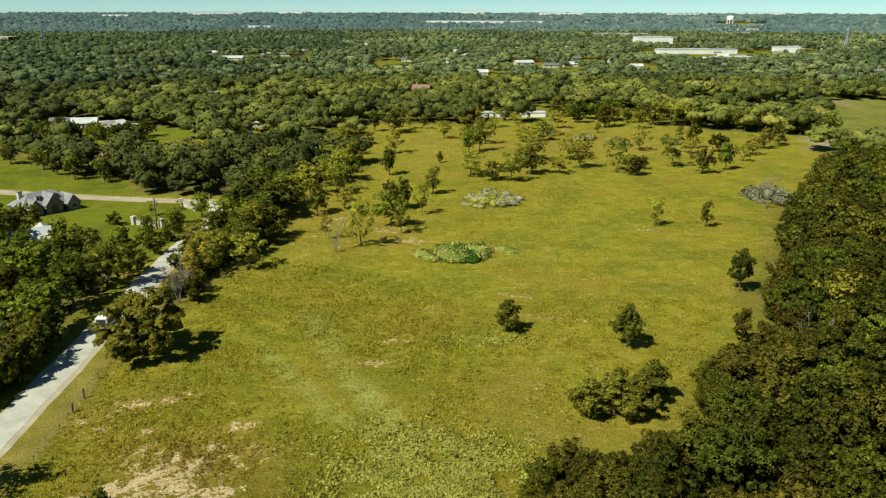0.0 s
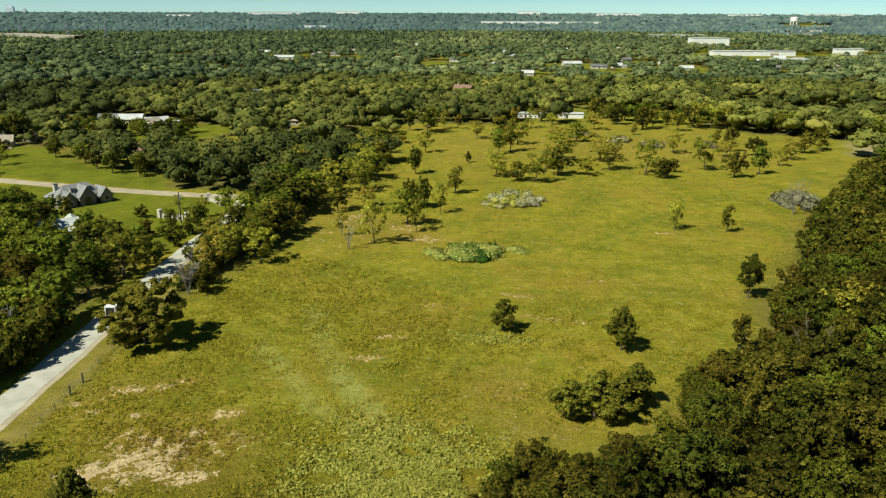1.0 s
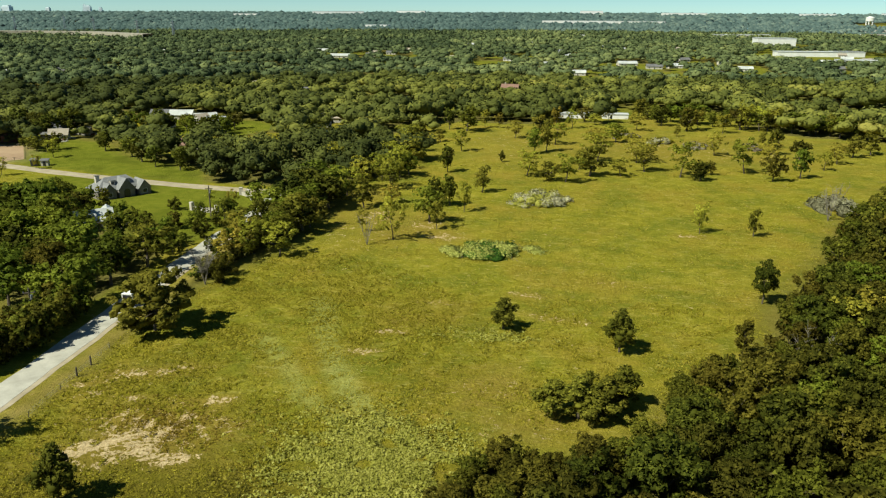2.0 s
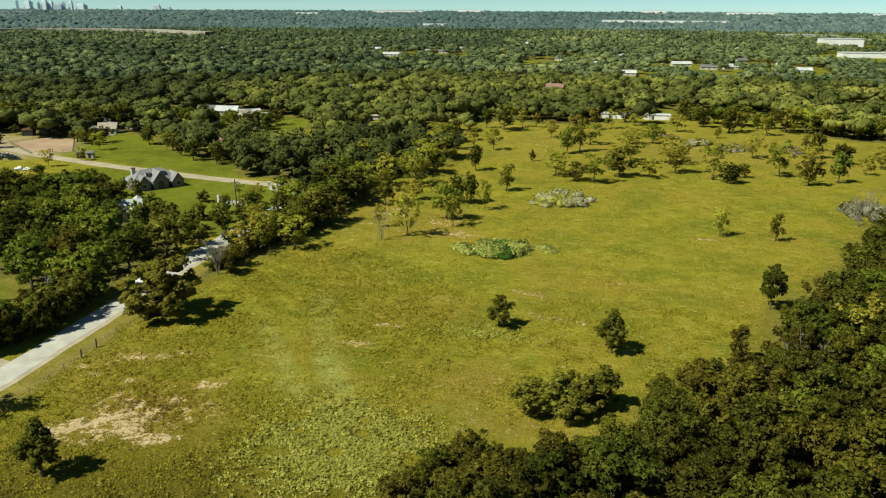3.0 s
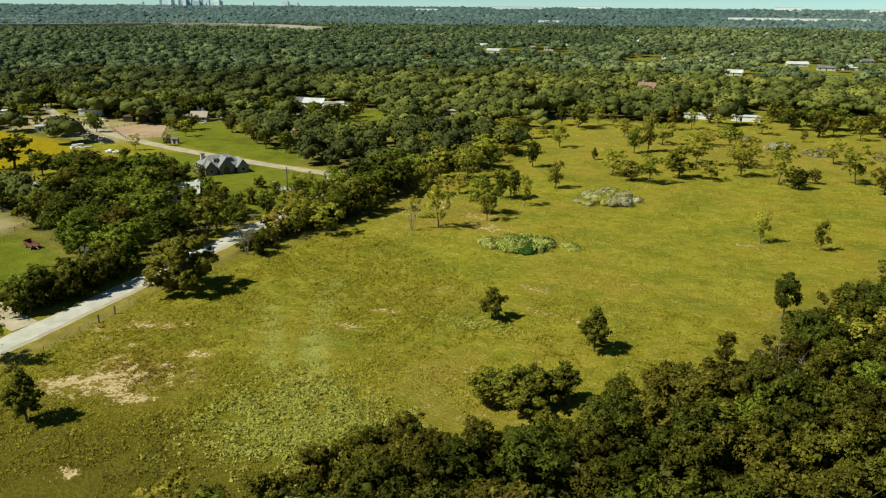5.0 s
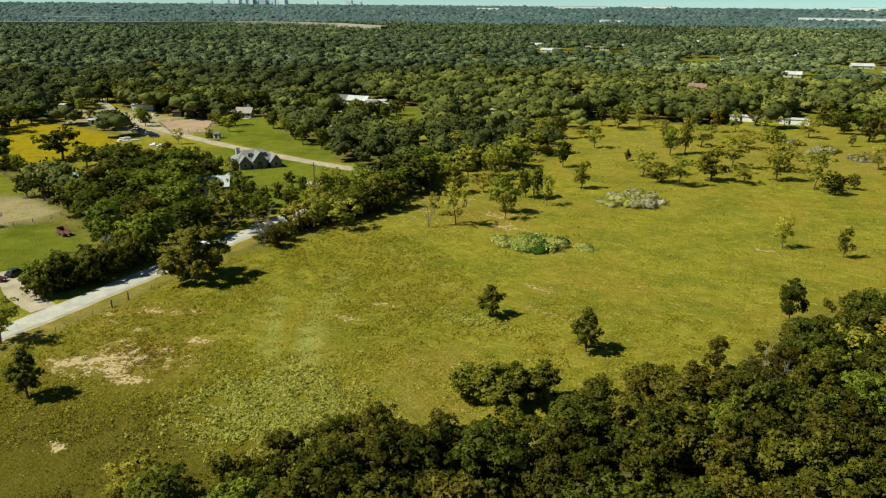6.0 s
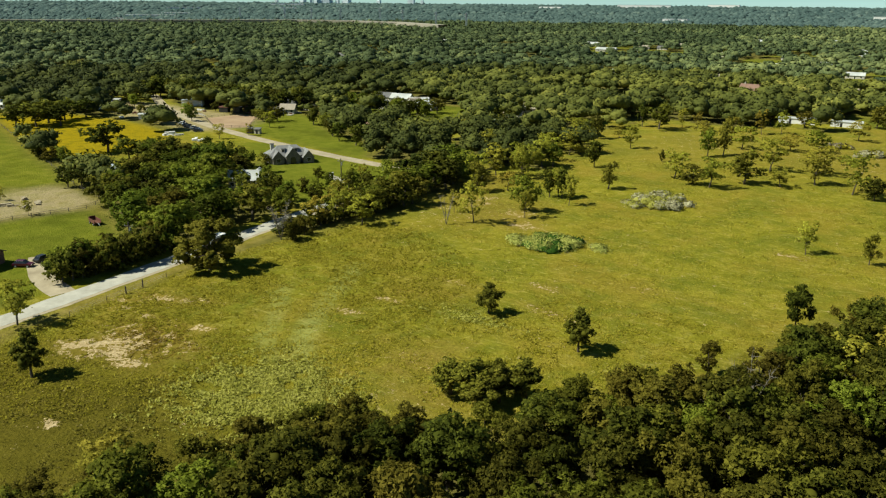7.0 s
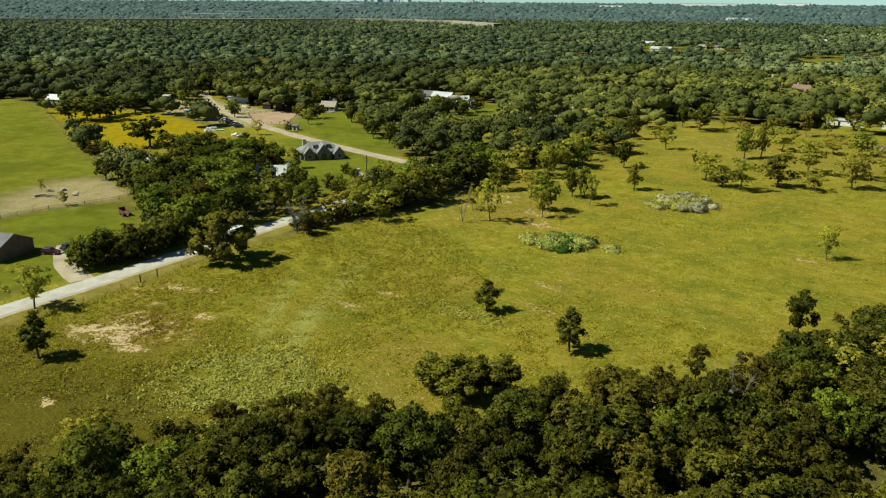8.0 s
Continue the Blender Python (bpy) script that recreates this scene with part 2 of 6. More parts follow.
WOODS_EDGE = [(-8, 40), (0, 50), (8, 60), (12.5, 71), (16, 80), (25, 84), (32.5, 91), (39, 100), (44, 108), (50, 112), (56, 119), (61, 126), (64, 140),
              (70, 153), (79, 168), (90, 190), (100, 213), (120, 245), (146, 288), (172, 303), (215, 320), (235, 318), (190, 230),
              (150, 160), (110, 90), (60, 45), (20, 28)]
WEST_WOODS = [(-71, 128), (-72, 158), (-78, 168), (-88, 171), (-104, 188), (-118, 196), (-134, 198), (-143, 188), (-142, 177),
              (-130, 162), (-118, 143), (-96, 133), (-84, 122)]
HOUSE_LAWN = [(-124, 200), (-104, 190), (-90, 176), (-80, 172), (-70, 176), (-68, 228), (-90, 231), (-128, 238), (-160, 246), (-150, 226), (-128, 218)]
NORTH_LAWN = [(-100, 240), (-130, 246), (-165, 255), (-192, 264), (-200, 285), (-205, 318), (-180, 312), (-160, 290), (-138, 275), (-110, 262)]
WEST_LAWN = [(-70, 60), (-70, 92), (-80, 100), (-80, 114), (-92, 128), (-119, 138), (-125, 130), (-128, 118), (-130, 100), (-140, 60)]
PADDOCK = [(-121, 138), (-125, 146), (-152, 153), (-160, 140), (-152, 118), (-130, 103), (-128, 120)]
GREEN_FIELD = [(-153, 157), (-207, 176), (-340, 230), (-390, 235), (-430, 150), (-250, 20), (-150, 90), (-152, 120), (-160, 140)]
YELLOW_FIELD = [(-207, 178), (-330, 226), (-300, 250), (-262, 252), (-234, 248), (-205, 238), (-180, 216), (-184, 190), (-180, 178)]
YARD = [(-190, 266), (-200, 248), (-222, 250), (-240, 260), (-262, 256), (-320, 283), (-320, 300), (-264, 303), (-240, 298), (-206, 300)]
EAST_CLEARING = [(165, 325), (215, 340), (275, 430), (300, 520), (262, 520), (222, 455)]
FAR_STRIP = [(-280, 405), (-205, 385), (-178, 362), (-182, 358), (-212, 372), (-275, 395)]
# roofs among the trees: x, y, length, turn, roof
FAR_HOUSES = ((-152, 364, 11, 10, "w"), (-177, 357, 9, 0, "g"), (-205, 575, 14, 0, "t"), (-155, 520, 12, 10, "g"),
              (-162, 374, 11, 30, "w"), (-135, 296, 11, 15, "r"), (-262, 330, 9, 20, "w"), (-213, 330, 10, 40, "g"),
              (-182, 385, 12, 10, "w"), (-224, 331, 11, 25, "t"), (-204, 312, 8, 20, "t"), (-94, 356, 9, 15, "t"), (-88, 328, 8, 0, "w"), (-158, 372, 12, 60, "t"), (-193, 385, 12, 10, "g"))
FAR_HOUSES_NORTH = ((47, 582, 12, 0, "t"), (35, 722, 14, 0, "w"), (91, 860, 20, 10, "w"),
                    (114, 820, 16, 0, "g"), (137, 838, 16, 0, "w"), (34, 998, 22, 0, "w"), (200, 805, 14, 0, "w"), (163, 733, 15, 0, "g"), (273, 632, 14, 10, "r"), (300, 640, 9, 0, "w"))
FAR_HOUSES_WEST = ((-486, 949, 22, 0, "t"), (-449, 973, 20, 0, "w"), (-134, 1290, 25, 0, "w"), (-252, 934, 24, 5, "w"), (-290, 940, 18, 0, "g"), (-315, 1053, 22, 0, "w"), (-210, 562, 14, 0, "t"),
                   (-456, 267, 14, 10, "w"), (-456, 290, 16, 30, "g"), (-438, 305, 14, 0, "w"), (-344, 238, 10, 20, "w"), (-412, 495, 14, 0, "t"), (-440, 655, 14, 0, "g"), (-98, 388, 12, 10, "t"))
town = random.Random(77)
TOWN_HOUSES = []
for _ in range(95):
    far, bearing = town.uniform(620, 2100), radians(town.choice((town.uniform(-31, 62), town.uniform(-31, 18))))
    TOWN_HOUSES.append((40 - far * math.sin(bearing), far * math.cos(bearing), town.uniform(9, 17) * (1.0 if far < 1200 else 1.5), town.uniform(-30, 30), town.choice("wwtg")))
ALL_HOUSES = [*FAR_HOUSES, *FAR_HOUSES_NORTH, *FAR_HOUSES_WEST, *TOWN_HOUSES]
VILLAGE = [(-205, 345), (-165, 338), (-130, 335), (-118, 372), (-140, 390), (-200, 392)]
# meadow's low end: olive-brown grass, darkened further to imitate a lens vignette
BROWN_VIGNETTE = [(-62, 30), (-58, 72), (-46, 76), (-30, 80), (-18, 82), (0, 78), (14, 76), (16, 62), (0, 30)]
LANE_PASTURE = [(-128, 200), (-128, 238), (-160, 246), (-196, 256), (-238, 272), (-208, 242), (-182, 219), (-184, 190), (-164, 176), (-146, 182)]
HIGHWAY = [(-1750, 800), (-1330, 1240), (-1273, 1345), (-1195, 1442), (-1064, 1482), (-913, 1462), (-734, 1348)]
OPEN_AREAS = (VILLAGE, LANE_PASTURE, MEADOW, HOUSE_LAWN, NORTH_LAWN, WEST_LAWN, PADDOCK, GREEN_FIELD, YELLOW_FIELD, YARD, EAST_CLEARING, FAR_STRIP)


def height(x, y):
    """The lie of the land: level near by, slowly rising towards the skyline."""
    d = np.hypot(x, y)
    far = np.clip((d - 2300) / 2400, 0, 1)
    return 30.0 * far * far * (3 - 2 * far) * 1.0


GLADES = [(-112, 213, 16), (-96, 179, 8), (-20, 533, 21)] + [(hx, hy - long * 0.3, long * 0.62) for hx, hy, long, _, _ in ALL_HOUSES]
GLADES += [(-1690, 1290, 40), (-1700, 1370, 40), (-1570, 1345, 40), (-1410, 1380, 36), (-1450, 1480, 36), (1105, 2980, 130), (1080, 2800, 120), (950, 2500, 90), (800, 2150, 80), (680, 1850, 60), (-150, 375, 16), (-112, 342, 11), (-135, 312, 13), (-105, 305, 12), (-70, 312, 12), (-120, 330, 12), (-60, 250, 9), (-95, 285, 9), (-165, 322, 12), (-80, 345, 10), (-120, 372, 11), (-138, 300, 12), (-85, 330, 9), (27, 428, 12), (50, 430, 12), (72, 436, 12), (-245, 948, 26), (-215, 952, 26), (-150, 920, 24), (-120, 918, 24), (-60, 888, 24), (360, 990, 45), (300, 960, 35), (-265, 400, 12), (-150, 330, 14), (-95, 318, 10),
           (350, 1080, 95), (330, 905, 40), (360, 1310, 60), (500, 1110, 60), (270, 1000, 40), (420, 1000, 50), (-60, 770, 22), (10, 905, 26)]

# open strips of grass among the far woods: x, y, half width
FAR_FIELDS = ((173, 935, 22), (94, 893, 20), (211, 841, 18), (-62, 908, 20), (-183, 959, 22), (123, 782, 15), (45, 712, 13), (-245, 930, 24), (330, 990, 26), (-400, 980, 16))


def wooded(x, y):
    """Whether woods stand there: not in fields, yards and on roads, and with some glades."""
    x, y = np.asarray(x, float), np.asarray(y, float)
    ok = np.minimum(off_line(x, y, LANE), off_line(x, y, ROAD)) > 7
    for a in OPEN_AREAS:
        ok &= ~inside(x, y, a)
    ok &= ~inside(x, y, WOODS_EDGE) & ~inside(x, y, WEST_WOODS)
    ok &= np.hypot(x - 40, y) > 225
    ok &= ~((x > -20) & (y < 262) & (x < 0.6 * y + 45)) & (y > 60)
    ok &= off_line(x, y, HIGHWAY) > 40
    ok &= ~((off_line(x, y, MEADOW) < 15) & (rolling(x, y, 18.0, 15) > -0.25) & (y > 190))
    for hx, hy, long, _, _ in ALL_HOUSES:   # front gardens and drives, towards the open country
        far = math.hypot(hx - 45, hy)
        reach = min(0.05 * far, 60.0)
        ok &= off_line(x, y, [(hx, hy), (hx + (45 - hx) / far * reach, hy - hy / far * reach)]) > long * 0.38
    for hx, hy, half in FAR_FIELDS:
        far = math.hypot(hx - 45, hy)
        ok &= off_line(x, y, [(hx, hy), (hx + (45 - hx) / far * 110, hy - hy / far * 110)]) > half
    for hx, hy, hr in GLADES:
        ok &= np.hypot(x - hx, y - hy) > hr
    glade = rolling(x, y, 120.0, 7) + 0.5 * rolling(x, y, 50.0, 8)
    return ok & (glade < 0.62 - 0.25 * np.clip((x + 160) / 240, 0, 1))


def stretch(points):
    return sorted(set(round(float(p), 3) for p in points))


xs = stretch([*np.arange(-62, 66, 0.75), *np.arange(66, 131, 2.5), *np.arange(-140, -62, 2.0), *np.arange(-420, -140, 7.0), *np.arange(131, 420, 8.0),
              *(s * 420 * 1.13 ** k for k in range(21) for s in (-1, 1))])
ys = stretch([*np.arange(44, 140, 0.75), *np.arange(140, 150, 1.2), *np.arange(150, 262, 1.5), *np.arange(262, 460, 3.5), *np.arange(-60, 42, 6.0), *np.arange(600, 1010, 22.0), *(460 * 1.12 ** k for k in range(22)),
              *(-60 - 40 * 1.35 ** k for k in range(1, 16))])
gx, gy = np.meshgrid(np.array(xs), np.array(ys))
near_road = np.minimum(off_line(gx, gy, ROAD), np.minimum(off_line(gx, gy, LANE), off_line(gx, gy, DRIVE)))
rough = soft_area(gx, gy, MEADOW, 8.0) * np.clip((near_road - 5) / 5, 0, 1)
gz = height(gx, gy) + rough * (0.10 * rolling(gx, gy, 5.0, 1) + 0.10 * rolling(gx, gy, 2.0, 2) + 0.12 * rolling(gx, gy, 17.0, 3))
idx = np.arange(gx.size).reshape(gx.shape)
quads = np.stack([idx[:-1, :-1], idx[:-1, 1:], idx[1:, 1:], idx[1:, :-1]], -1).reshape(-1, 4)

# what grows or lies where, and the painted vignette, from 0 to 1
bare = np.zeros(gx.shape)
SANDY = ((-36, 84, 9.5, 5.4, 25, 1.0), (-29, 81, 4.0, 2.2, 0, 1.0), (-42, 81, 4.5, 3.0, 30, 0.95), (-33, 88, 5.5, 3.4, 25, 0.9), (-29, 97, 3.6, 1.6, 20, 0.8),
         (-32, 96, 4, 2, 10, 0.45), (-22, 63, 2.4, 1.5, 0, 1.0), (-26, 63, 3, 1.2, 0, 0.5), (-30, 88, 9.5, 4.0, 25, 0.6), (-9, 127, 3.2, 1.4, 0, 0.68),
         (-12, 118, 3.8, 1.8, 10, 0.62), (-6, 127, 2, 1.2, 0, 0.7), (-36, 90.5, 9, 3.4, 18, 0.78), (-25, 90, 2.5, 1.2, 0, 0.6), (-42, 96, 3, 1.2, 0, 0.7))
WORN = ((16, 150, 5, 2.2, 0, 0.6), (22, 138, 7, 2.0, -10, 0.62), (-2, 143, 6, 2, 0, 0.5), (-46, 104, 8, 1.8, 12, 0.74), (-40, 107, 6, 1.3, 12, 0.66), (-52, 99, 4, 1.6, 40, 0.7),
        (-50, 96, 3, 1.6, 50, 0.6), (-8, 190, 6, 3.5, 0, 0.7), (-15, 200, 5, 5, 0, 0.6), (57, 201, 5, 2, 0, 0.65),
        (-30, 208, 5, 9, 0, 0.55), (12, 108, 9, 3, 0, 0.35), (18, 97, 10, 4, 20, 0.3), (36, 160, 8, 2, 0, 0.35), (70, 335, 45, 22, -15, 0.26), (0, 340, 26, 40, 0, 0.24), (-30, 190, 12, 16, 0, 0.3))
for bx, by, ra, rb, turn, most in SANDY + WORN:
    c, s = math.cos(radians(turn)), math.sin(radians(turn))
    u, v = (gx - bx) * c + (gy - by) * s, (gy - by) * c - (gx - bx) * s
    bare = np.maximum(bare, most * np.clip(1.5 - np.hypot(u / ra, v / rb), 0, 1))
verge = np.clip(1 - np.abs(off_line(gx, gy, ROAD) - 6.2) / 4.0, 0, 1) * (gx > -64)
lawn = np.maximum.reduce([soft_area(gx, gy, a, 3.0) for a in (HOUSE_LAWN, NORTH_LAWN, WEST_LAWN, VILLAGE, EAST_CLEARING)])
lawn = np.maximum(lawn, 0.8 * soft_area(gx, gy, GREEN_FIELD, 5.0))
lawn = np.maximum(lawn, 0.75 * (~wooded(gx, gy) & (gy > 440)))
flower = np.maximum(soft_area(gx, gy, YELLOW_FIELD, 6.0), soft_area(gx, gy, FAR_STRIP, 8.0))
dirt = np.maximum(soft_area(gx, gy, YARD, 10.0) * 0.8, soft_area(gx, gy, PADDOCK, 5.0) * 0.75)
dirt = np.maximum(dirt, 0.15 * soft_area(gx, gy, EAST_CLEARING, 10.0))
dirt = np.maximum(dirt, np.clip(1.4 - off_line(gx, gy, [(166, 328), (185, 380), (222, 455), (262, 515)]) / 5.0, 0, 1))
grassy = np.maximum.reduce([soft_area(gx, gy, a, 10.0) for a in OPEN_AREAS])
grassy = np.maximum(grassy, np.clip((9 - near_road) / 3, 0, 1))
grassy = np.maximum(grassy, 0.9 * (~wooded(gx, gy) & (gy > 230)))
lush = soft_area(gx, gy, [(-58, 60), (-50, 130), (-20, 150), (-4, 110), (10, 92), (4, 66), (-16, 52), (-45, 56)], 30.0)
track = np.clip(1.3 - off_line(gx, gy, [(-26, 140), (-20.5, 125), (-15.5, 113), (-10, 103), (-3, 95)]) / 2.6, 0, 1)
track = np.maximum(track, 0.8 * np.clip(1.3 - off_line(gx, gy, [(-31, 121), (-24, 112), (-16, 100), (-6, 93)]) / 2.2, 0, 1))
rut = np.zeros(gx.shape)
for line in ([(-2.5, 92), (-1.4, 100.4), (-0.5, 107.1), (0.0, 118.6), (1.5, 128)], [(0.8, 92), (2.0, 100.4), (2.9, 106.6), (4.3, 115.1), (6, 122)],
             [(-47, 128), (-40, 121), (-33, 117), (-25, 116)], [(-46, 133), (-38, 126), (-30, 122), (-22, 121)]):
    rut = np.maximum(rut, np.clip(1.25 - off_line(gx, gy, line) / 0.75, 0, 1) * (0.55 + 0.45 * rolling(gx, gy, 6.0, 44)))
brown = np.zeros(gx.shape)
for bx, by, ra, rb, most in ((12.5, 107, 6.5, 9, 1.0), (20, 97, 7, 6, 0.8), (4, 99, 4, 8, 0.6), (-36, 92, 11, 5, 1.0), (-28, 86, 7, 7, 0.9), (-24, 62, 9, 8, 0.8), (-4, 136, 9, 7, 0.55),
                             (-20, 200, 12, 16, 0.8), (-40, 215, 8, 22, 0.9), (-36, 64, 10, 7, 0.7), (-48, 103, 6, 5, 0.7), (65, 345, 75, 52, 0.6), (10, 310, 45, 45, 0.35)):
    brown = np.maximum(brown, most * np.clip(1.6 - 1.1 * np.hypot((gx - bx) / ra, (gy - by) / rb) + 0.3 * rolling(gx, gy, 7.0, 45), 0, 1))
brown_vignette = 0.9 * soft_area(gx, gy, BROWN_VIGNETTE, 20.0)
ground_mesh = mesh_of("ground", np.stack([gx, gy, gz], -1).reshape(-1, 3), quads, bpy.data.materials.new("meadow_ground"), True)
for key, values in (("bare", bare), ("verge", verge), ("lawn", lawn), ("flower", flower), ("dirt", dirt), ("grassy", grassy), ("lush", lush), ("brown_vignette", brown_vignette), ("track", track), ("brown", brown), ("rut", rut)):
    a = ground_mesh.attributes.new(key, "FLOAT", "POINT")
    a.data.foreach_set("value", values.astype(np.float32).ravel())
ground = tagged(new("ground", ground_mesh), "sunlit rough meadow, lawns and wooded land reaching the horizon", "ground", kind="structure")


def paint_ground(m):
    m.use_nodes = True
    n, l = m.node_tree.nodes, m.node_tree.links
    p = n["Principled BSDF"]
    co = n.new("ShaderNodeTexCoord").outputs["Object"]

    def at(key):
        a = n.new("ShaderNodeAttribute")
        a.attribute_name = key
        return a.outputs["Fac"]
    wide = noise_node(n, l, 0.035, 4.0, 0.6, co)
    mid = noise_node(n, l, 0.22, 5.0, 0.65, co)
    fine = noise_node(n, l, 1.7, 5.0, 0.7, co)
    grain = noise_node(n, l, 7.0, 3.0, 0.7, co)
    lie = n.new("ShaderNodeMapping")
    lie.inputs["Scale"].default_value, lie.inputs["Rotation"].default_value = (0.32, 1.0, 1.0), (0, 0, radians(9))
    l.new(co, lie.inputs["Vector"])
    streak = noise_node(n, l, 0.5, 6.0, 0.7, lie.outputs[0])
    grass = ramp(n, l, mid, (0.32, (0.158, 0.152, 0.016)), (0.5, (0.218, 0.200, 0.022)), (0.68, (0.278, 0.240, 0.037)))
    grass = mix(n, l, calc(n, l, "MULTIPLY", at("lush"), 0.55), grass, ramp(n, l, mid, (0.35, (0.146, 0.148, 0.015)), (0.65, (0.242, 0.22, 0.032))))
    grass = mix(n, l, ramp(n, l, wide, (0.45, (0, 0, 0)), (0.61, (0.6, 0.6, 0.6))), grass, (0.235, 0.172, 0.028))
    grass = mix(n, l, ramp(n, l, noise_node(n, l, 0.06, 5.0, 0.65, co), (0.47, (0, 0, 0)), (0.62, (0.85, 0.85, 0.85))), grass, (0.132, 0.142, 0.017))
    grass = mix(n, l, ramp(n, l, streak, (0.28, (0.6, 0.6, 0.6)), (0.46, (0, 0, 0))), grass, (0.125, 0.130, 0.014))
    grass = mix(n, l, ramp(n, l, streak, (0.56, (0, 0, 0)), (0.74, (0.75, 0.75, 0.75))), grass, (0.36, 0.31, 0.085))
    grass = mix(n, l, calc(n, l, "MULTIPLY", at("brown"), ramp(n, l, streak, (0.3, (0.25, 0.25, 0.25)), (0.55, (0.85, 0.85, 0.85)))), grass, (0.215, 0.165, 0.032))
    grass = mix(n, l, calc(n, l, "MULTIPLY", at("rut"), 0.8), grass, (0.095, 0.098, 0.012))
    grass = mix(n, l, 0.72, grass, ramp(n, l, fine, (0.3, (0.35, 0.36, 0.3)), (0.7, (0.72, 0.70, 0.62))), "OVERLAY")
    straw = ramp(n, l, noise_node(n, l, 1.3, 6.0, 0.75, lie.outputs[0]), (0.56, (0, 0, 0)), (0.68, (0.95, 0.95, 0.95)))
    grass = mix(n, l, calc(n, l, "MULTIPLY", straw, 0.85), grass, (0.43, 0.365, 0.10))
    grass = mix(n, l, calc(n, l, "MULTIPLY", at("track"), ramp(n, l, fine, (0.35, (0.2, 0.2, 0.2)), (0.6, (0.9, 0.9, 0.9)))), grass, (0.305, 0.312, 0.085))
    soil = ramp(n, l, fine, (0.3, (0.34, 0.235, 0.10)), (0.7, (0.64, 0.51, 0.295)))
    broken = calc(n, l, "ADD", calc(n, l, "MULTIPLY", noise_node(n, l, 0.42, 3.0, 0.6, co), 0.55), calc(n, l, "MULTIPLY", noise_node(n, l, 1.5, 4.0, 0.75, co), 0.6))
    patchy = calc(n, l, "ADD", at("bare"), calc(n, l, "MULTIPLY", calc(n, l, "SUBTRACT", broken, 0.575), 5.6))
    grass = mix(n, l, calc(n, l, "MULTIPLY", at("bare"), 0.85), grass, ramp(n, l, fine, (0.3, (0.17, 0.125, 0.018)), (0.7, (0.30, 0.215, 0.045))))
    # brown grass plus vignette darkening, mixed into the ground colour
    grass = mix(n, l, at("brown_vignette"), grass, ramp(n, l, fine, (0.3, (0.070, 0.062, 0.008)), (0.7, (0.135, 0.112, 0.016))))
    col = mix(n, l, ramp(n, l, patchy, (0.80, (0, 0, 0)), (0.94, (1, 1, 1))), grass, soil)
    col = mix(n, l, calc(n, l, "MULTIPLY", at("verge"), 0.8), col, ramp(n, l, mid, (0.35, (0.185, 0.150, 0.032)), (0.65, (0.275, 0.212, 0.068))))
    col = mix(n, l, at("lawn"), col, ramp(n, l, mid, (0.3, (0.112, 0.132, 0.012)), (0.7, (0.182, 0.186, 0.023))))
    col = mix(n, l, calc(n, l, "MULTIPLY", at("lawn"), ramp(n, l, noise_node(n, l, 0.045, 5.0, 0.7, co), (0.46, (0, 0, 0)), (0.62, (0.75, 0.75, 0.75)))), col, (0.085, 0.098, 0.012))
    col = mix(n, l, at("flower"), col, ramp(n, l, mid, (0.33, (0.17, 0.145, 0.012)), (0.52, (0.30, 0.22, 0.010)), (0.7, (0.25, 0.20, 0.014))))
    col = mix(n, l, calc(n, l, "MULTIPLY", at("dirt"), ramp(n, l, mid, (0.35, (0.5, 0.5, 0.5)), (0.55, (1, 1, 1)))), col,
              ramp(n, l, fine, (0.3, (0.26, 0.20, 0.12)), (0.7, (0.44, 0.36, 0.23))))
    floor = ramp(n, l, mid, (0.35, (0.085, 0.075, 0.022)), (0.65, (0.17, 0.15, 0.04)))
    col = mix(n, l, at("grassy"), floor, col)
    l.new(col, p.inputs["Base Color"])
    p.inputs["Roughness"].default_value = 0.95
    p.inputs["Specular IOR Level"].default_value = 0.0
    bump_from(n, l, calc(n, l, "ADD", fine, calc(n, l, "MULTIPLY", grain, 0.4)), 0.95, 0.42, p.inputs["Normal"])


paint_ground(ground_mesh.materials[0])


def ribbon(name, line, width, lift, material, label, category, crown=0.0):
    """A road: a strip of even width along a line, with side faces down into the ground."""
    pts = [Vector((*p, 0)) for p in line]
    fine = []
    for a, b in zip(pts, pts[1:]):
        steps = max(1, int((b - a).length / 3.0))
        fine += [a.lerp(b, k / steps) for k in range(steps)]
    fine.append(pts[-1])
    for _ in range(4):
        fine = [fine[0]] + [(a + b * 2 + c) / 4 for a, b, c in zip(fine, fine[1:], fine[2:])] + [fine[-1]]
    bm = bmesh.new()
    rows = []
    for i, p in enumerate(fine):
        way = (fine[min(i + 1, len(fine) - 1)] - fine[max(i - 1, 0)]).normalized()
        side = Vector((way.y, -way.x, 0))
        w = width * 0.5 + 0.12 * math.sin(i * 0.9) + 0.08 * math.sin(i * 2.3)
        rows.append([bm.verts.new(p + side * (k * w) + Vector((0, 0, z))) for k, z in ((-1, -0.15), (-1, lift), (0, lift + crown), (1, lift), (1, -0.15))])
    for a, b in zip(rows, rows[1:]):
        for k in range(4):
            bm.faces.new((a[k], a[k + 1], b[k + 1], b[k]))
    bmesh.ops.recalc_face_normals(bm, faces=bm.faces[:])
    ob = part(name, bm, material, None)
    return tagged(ob, label, category, kind="structure")


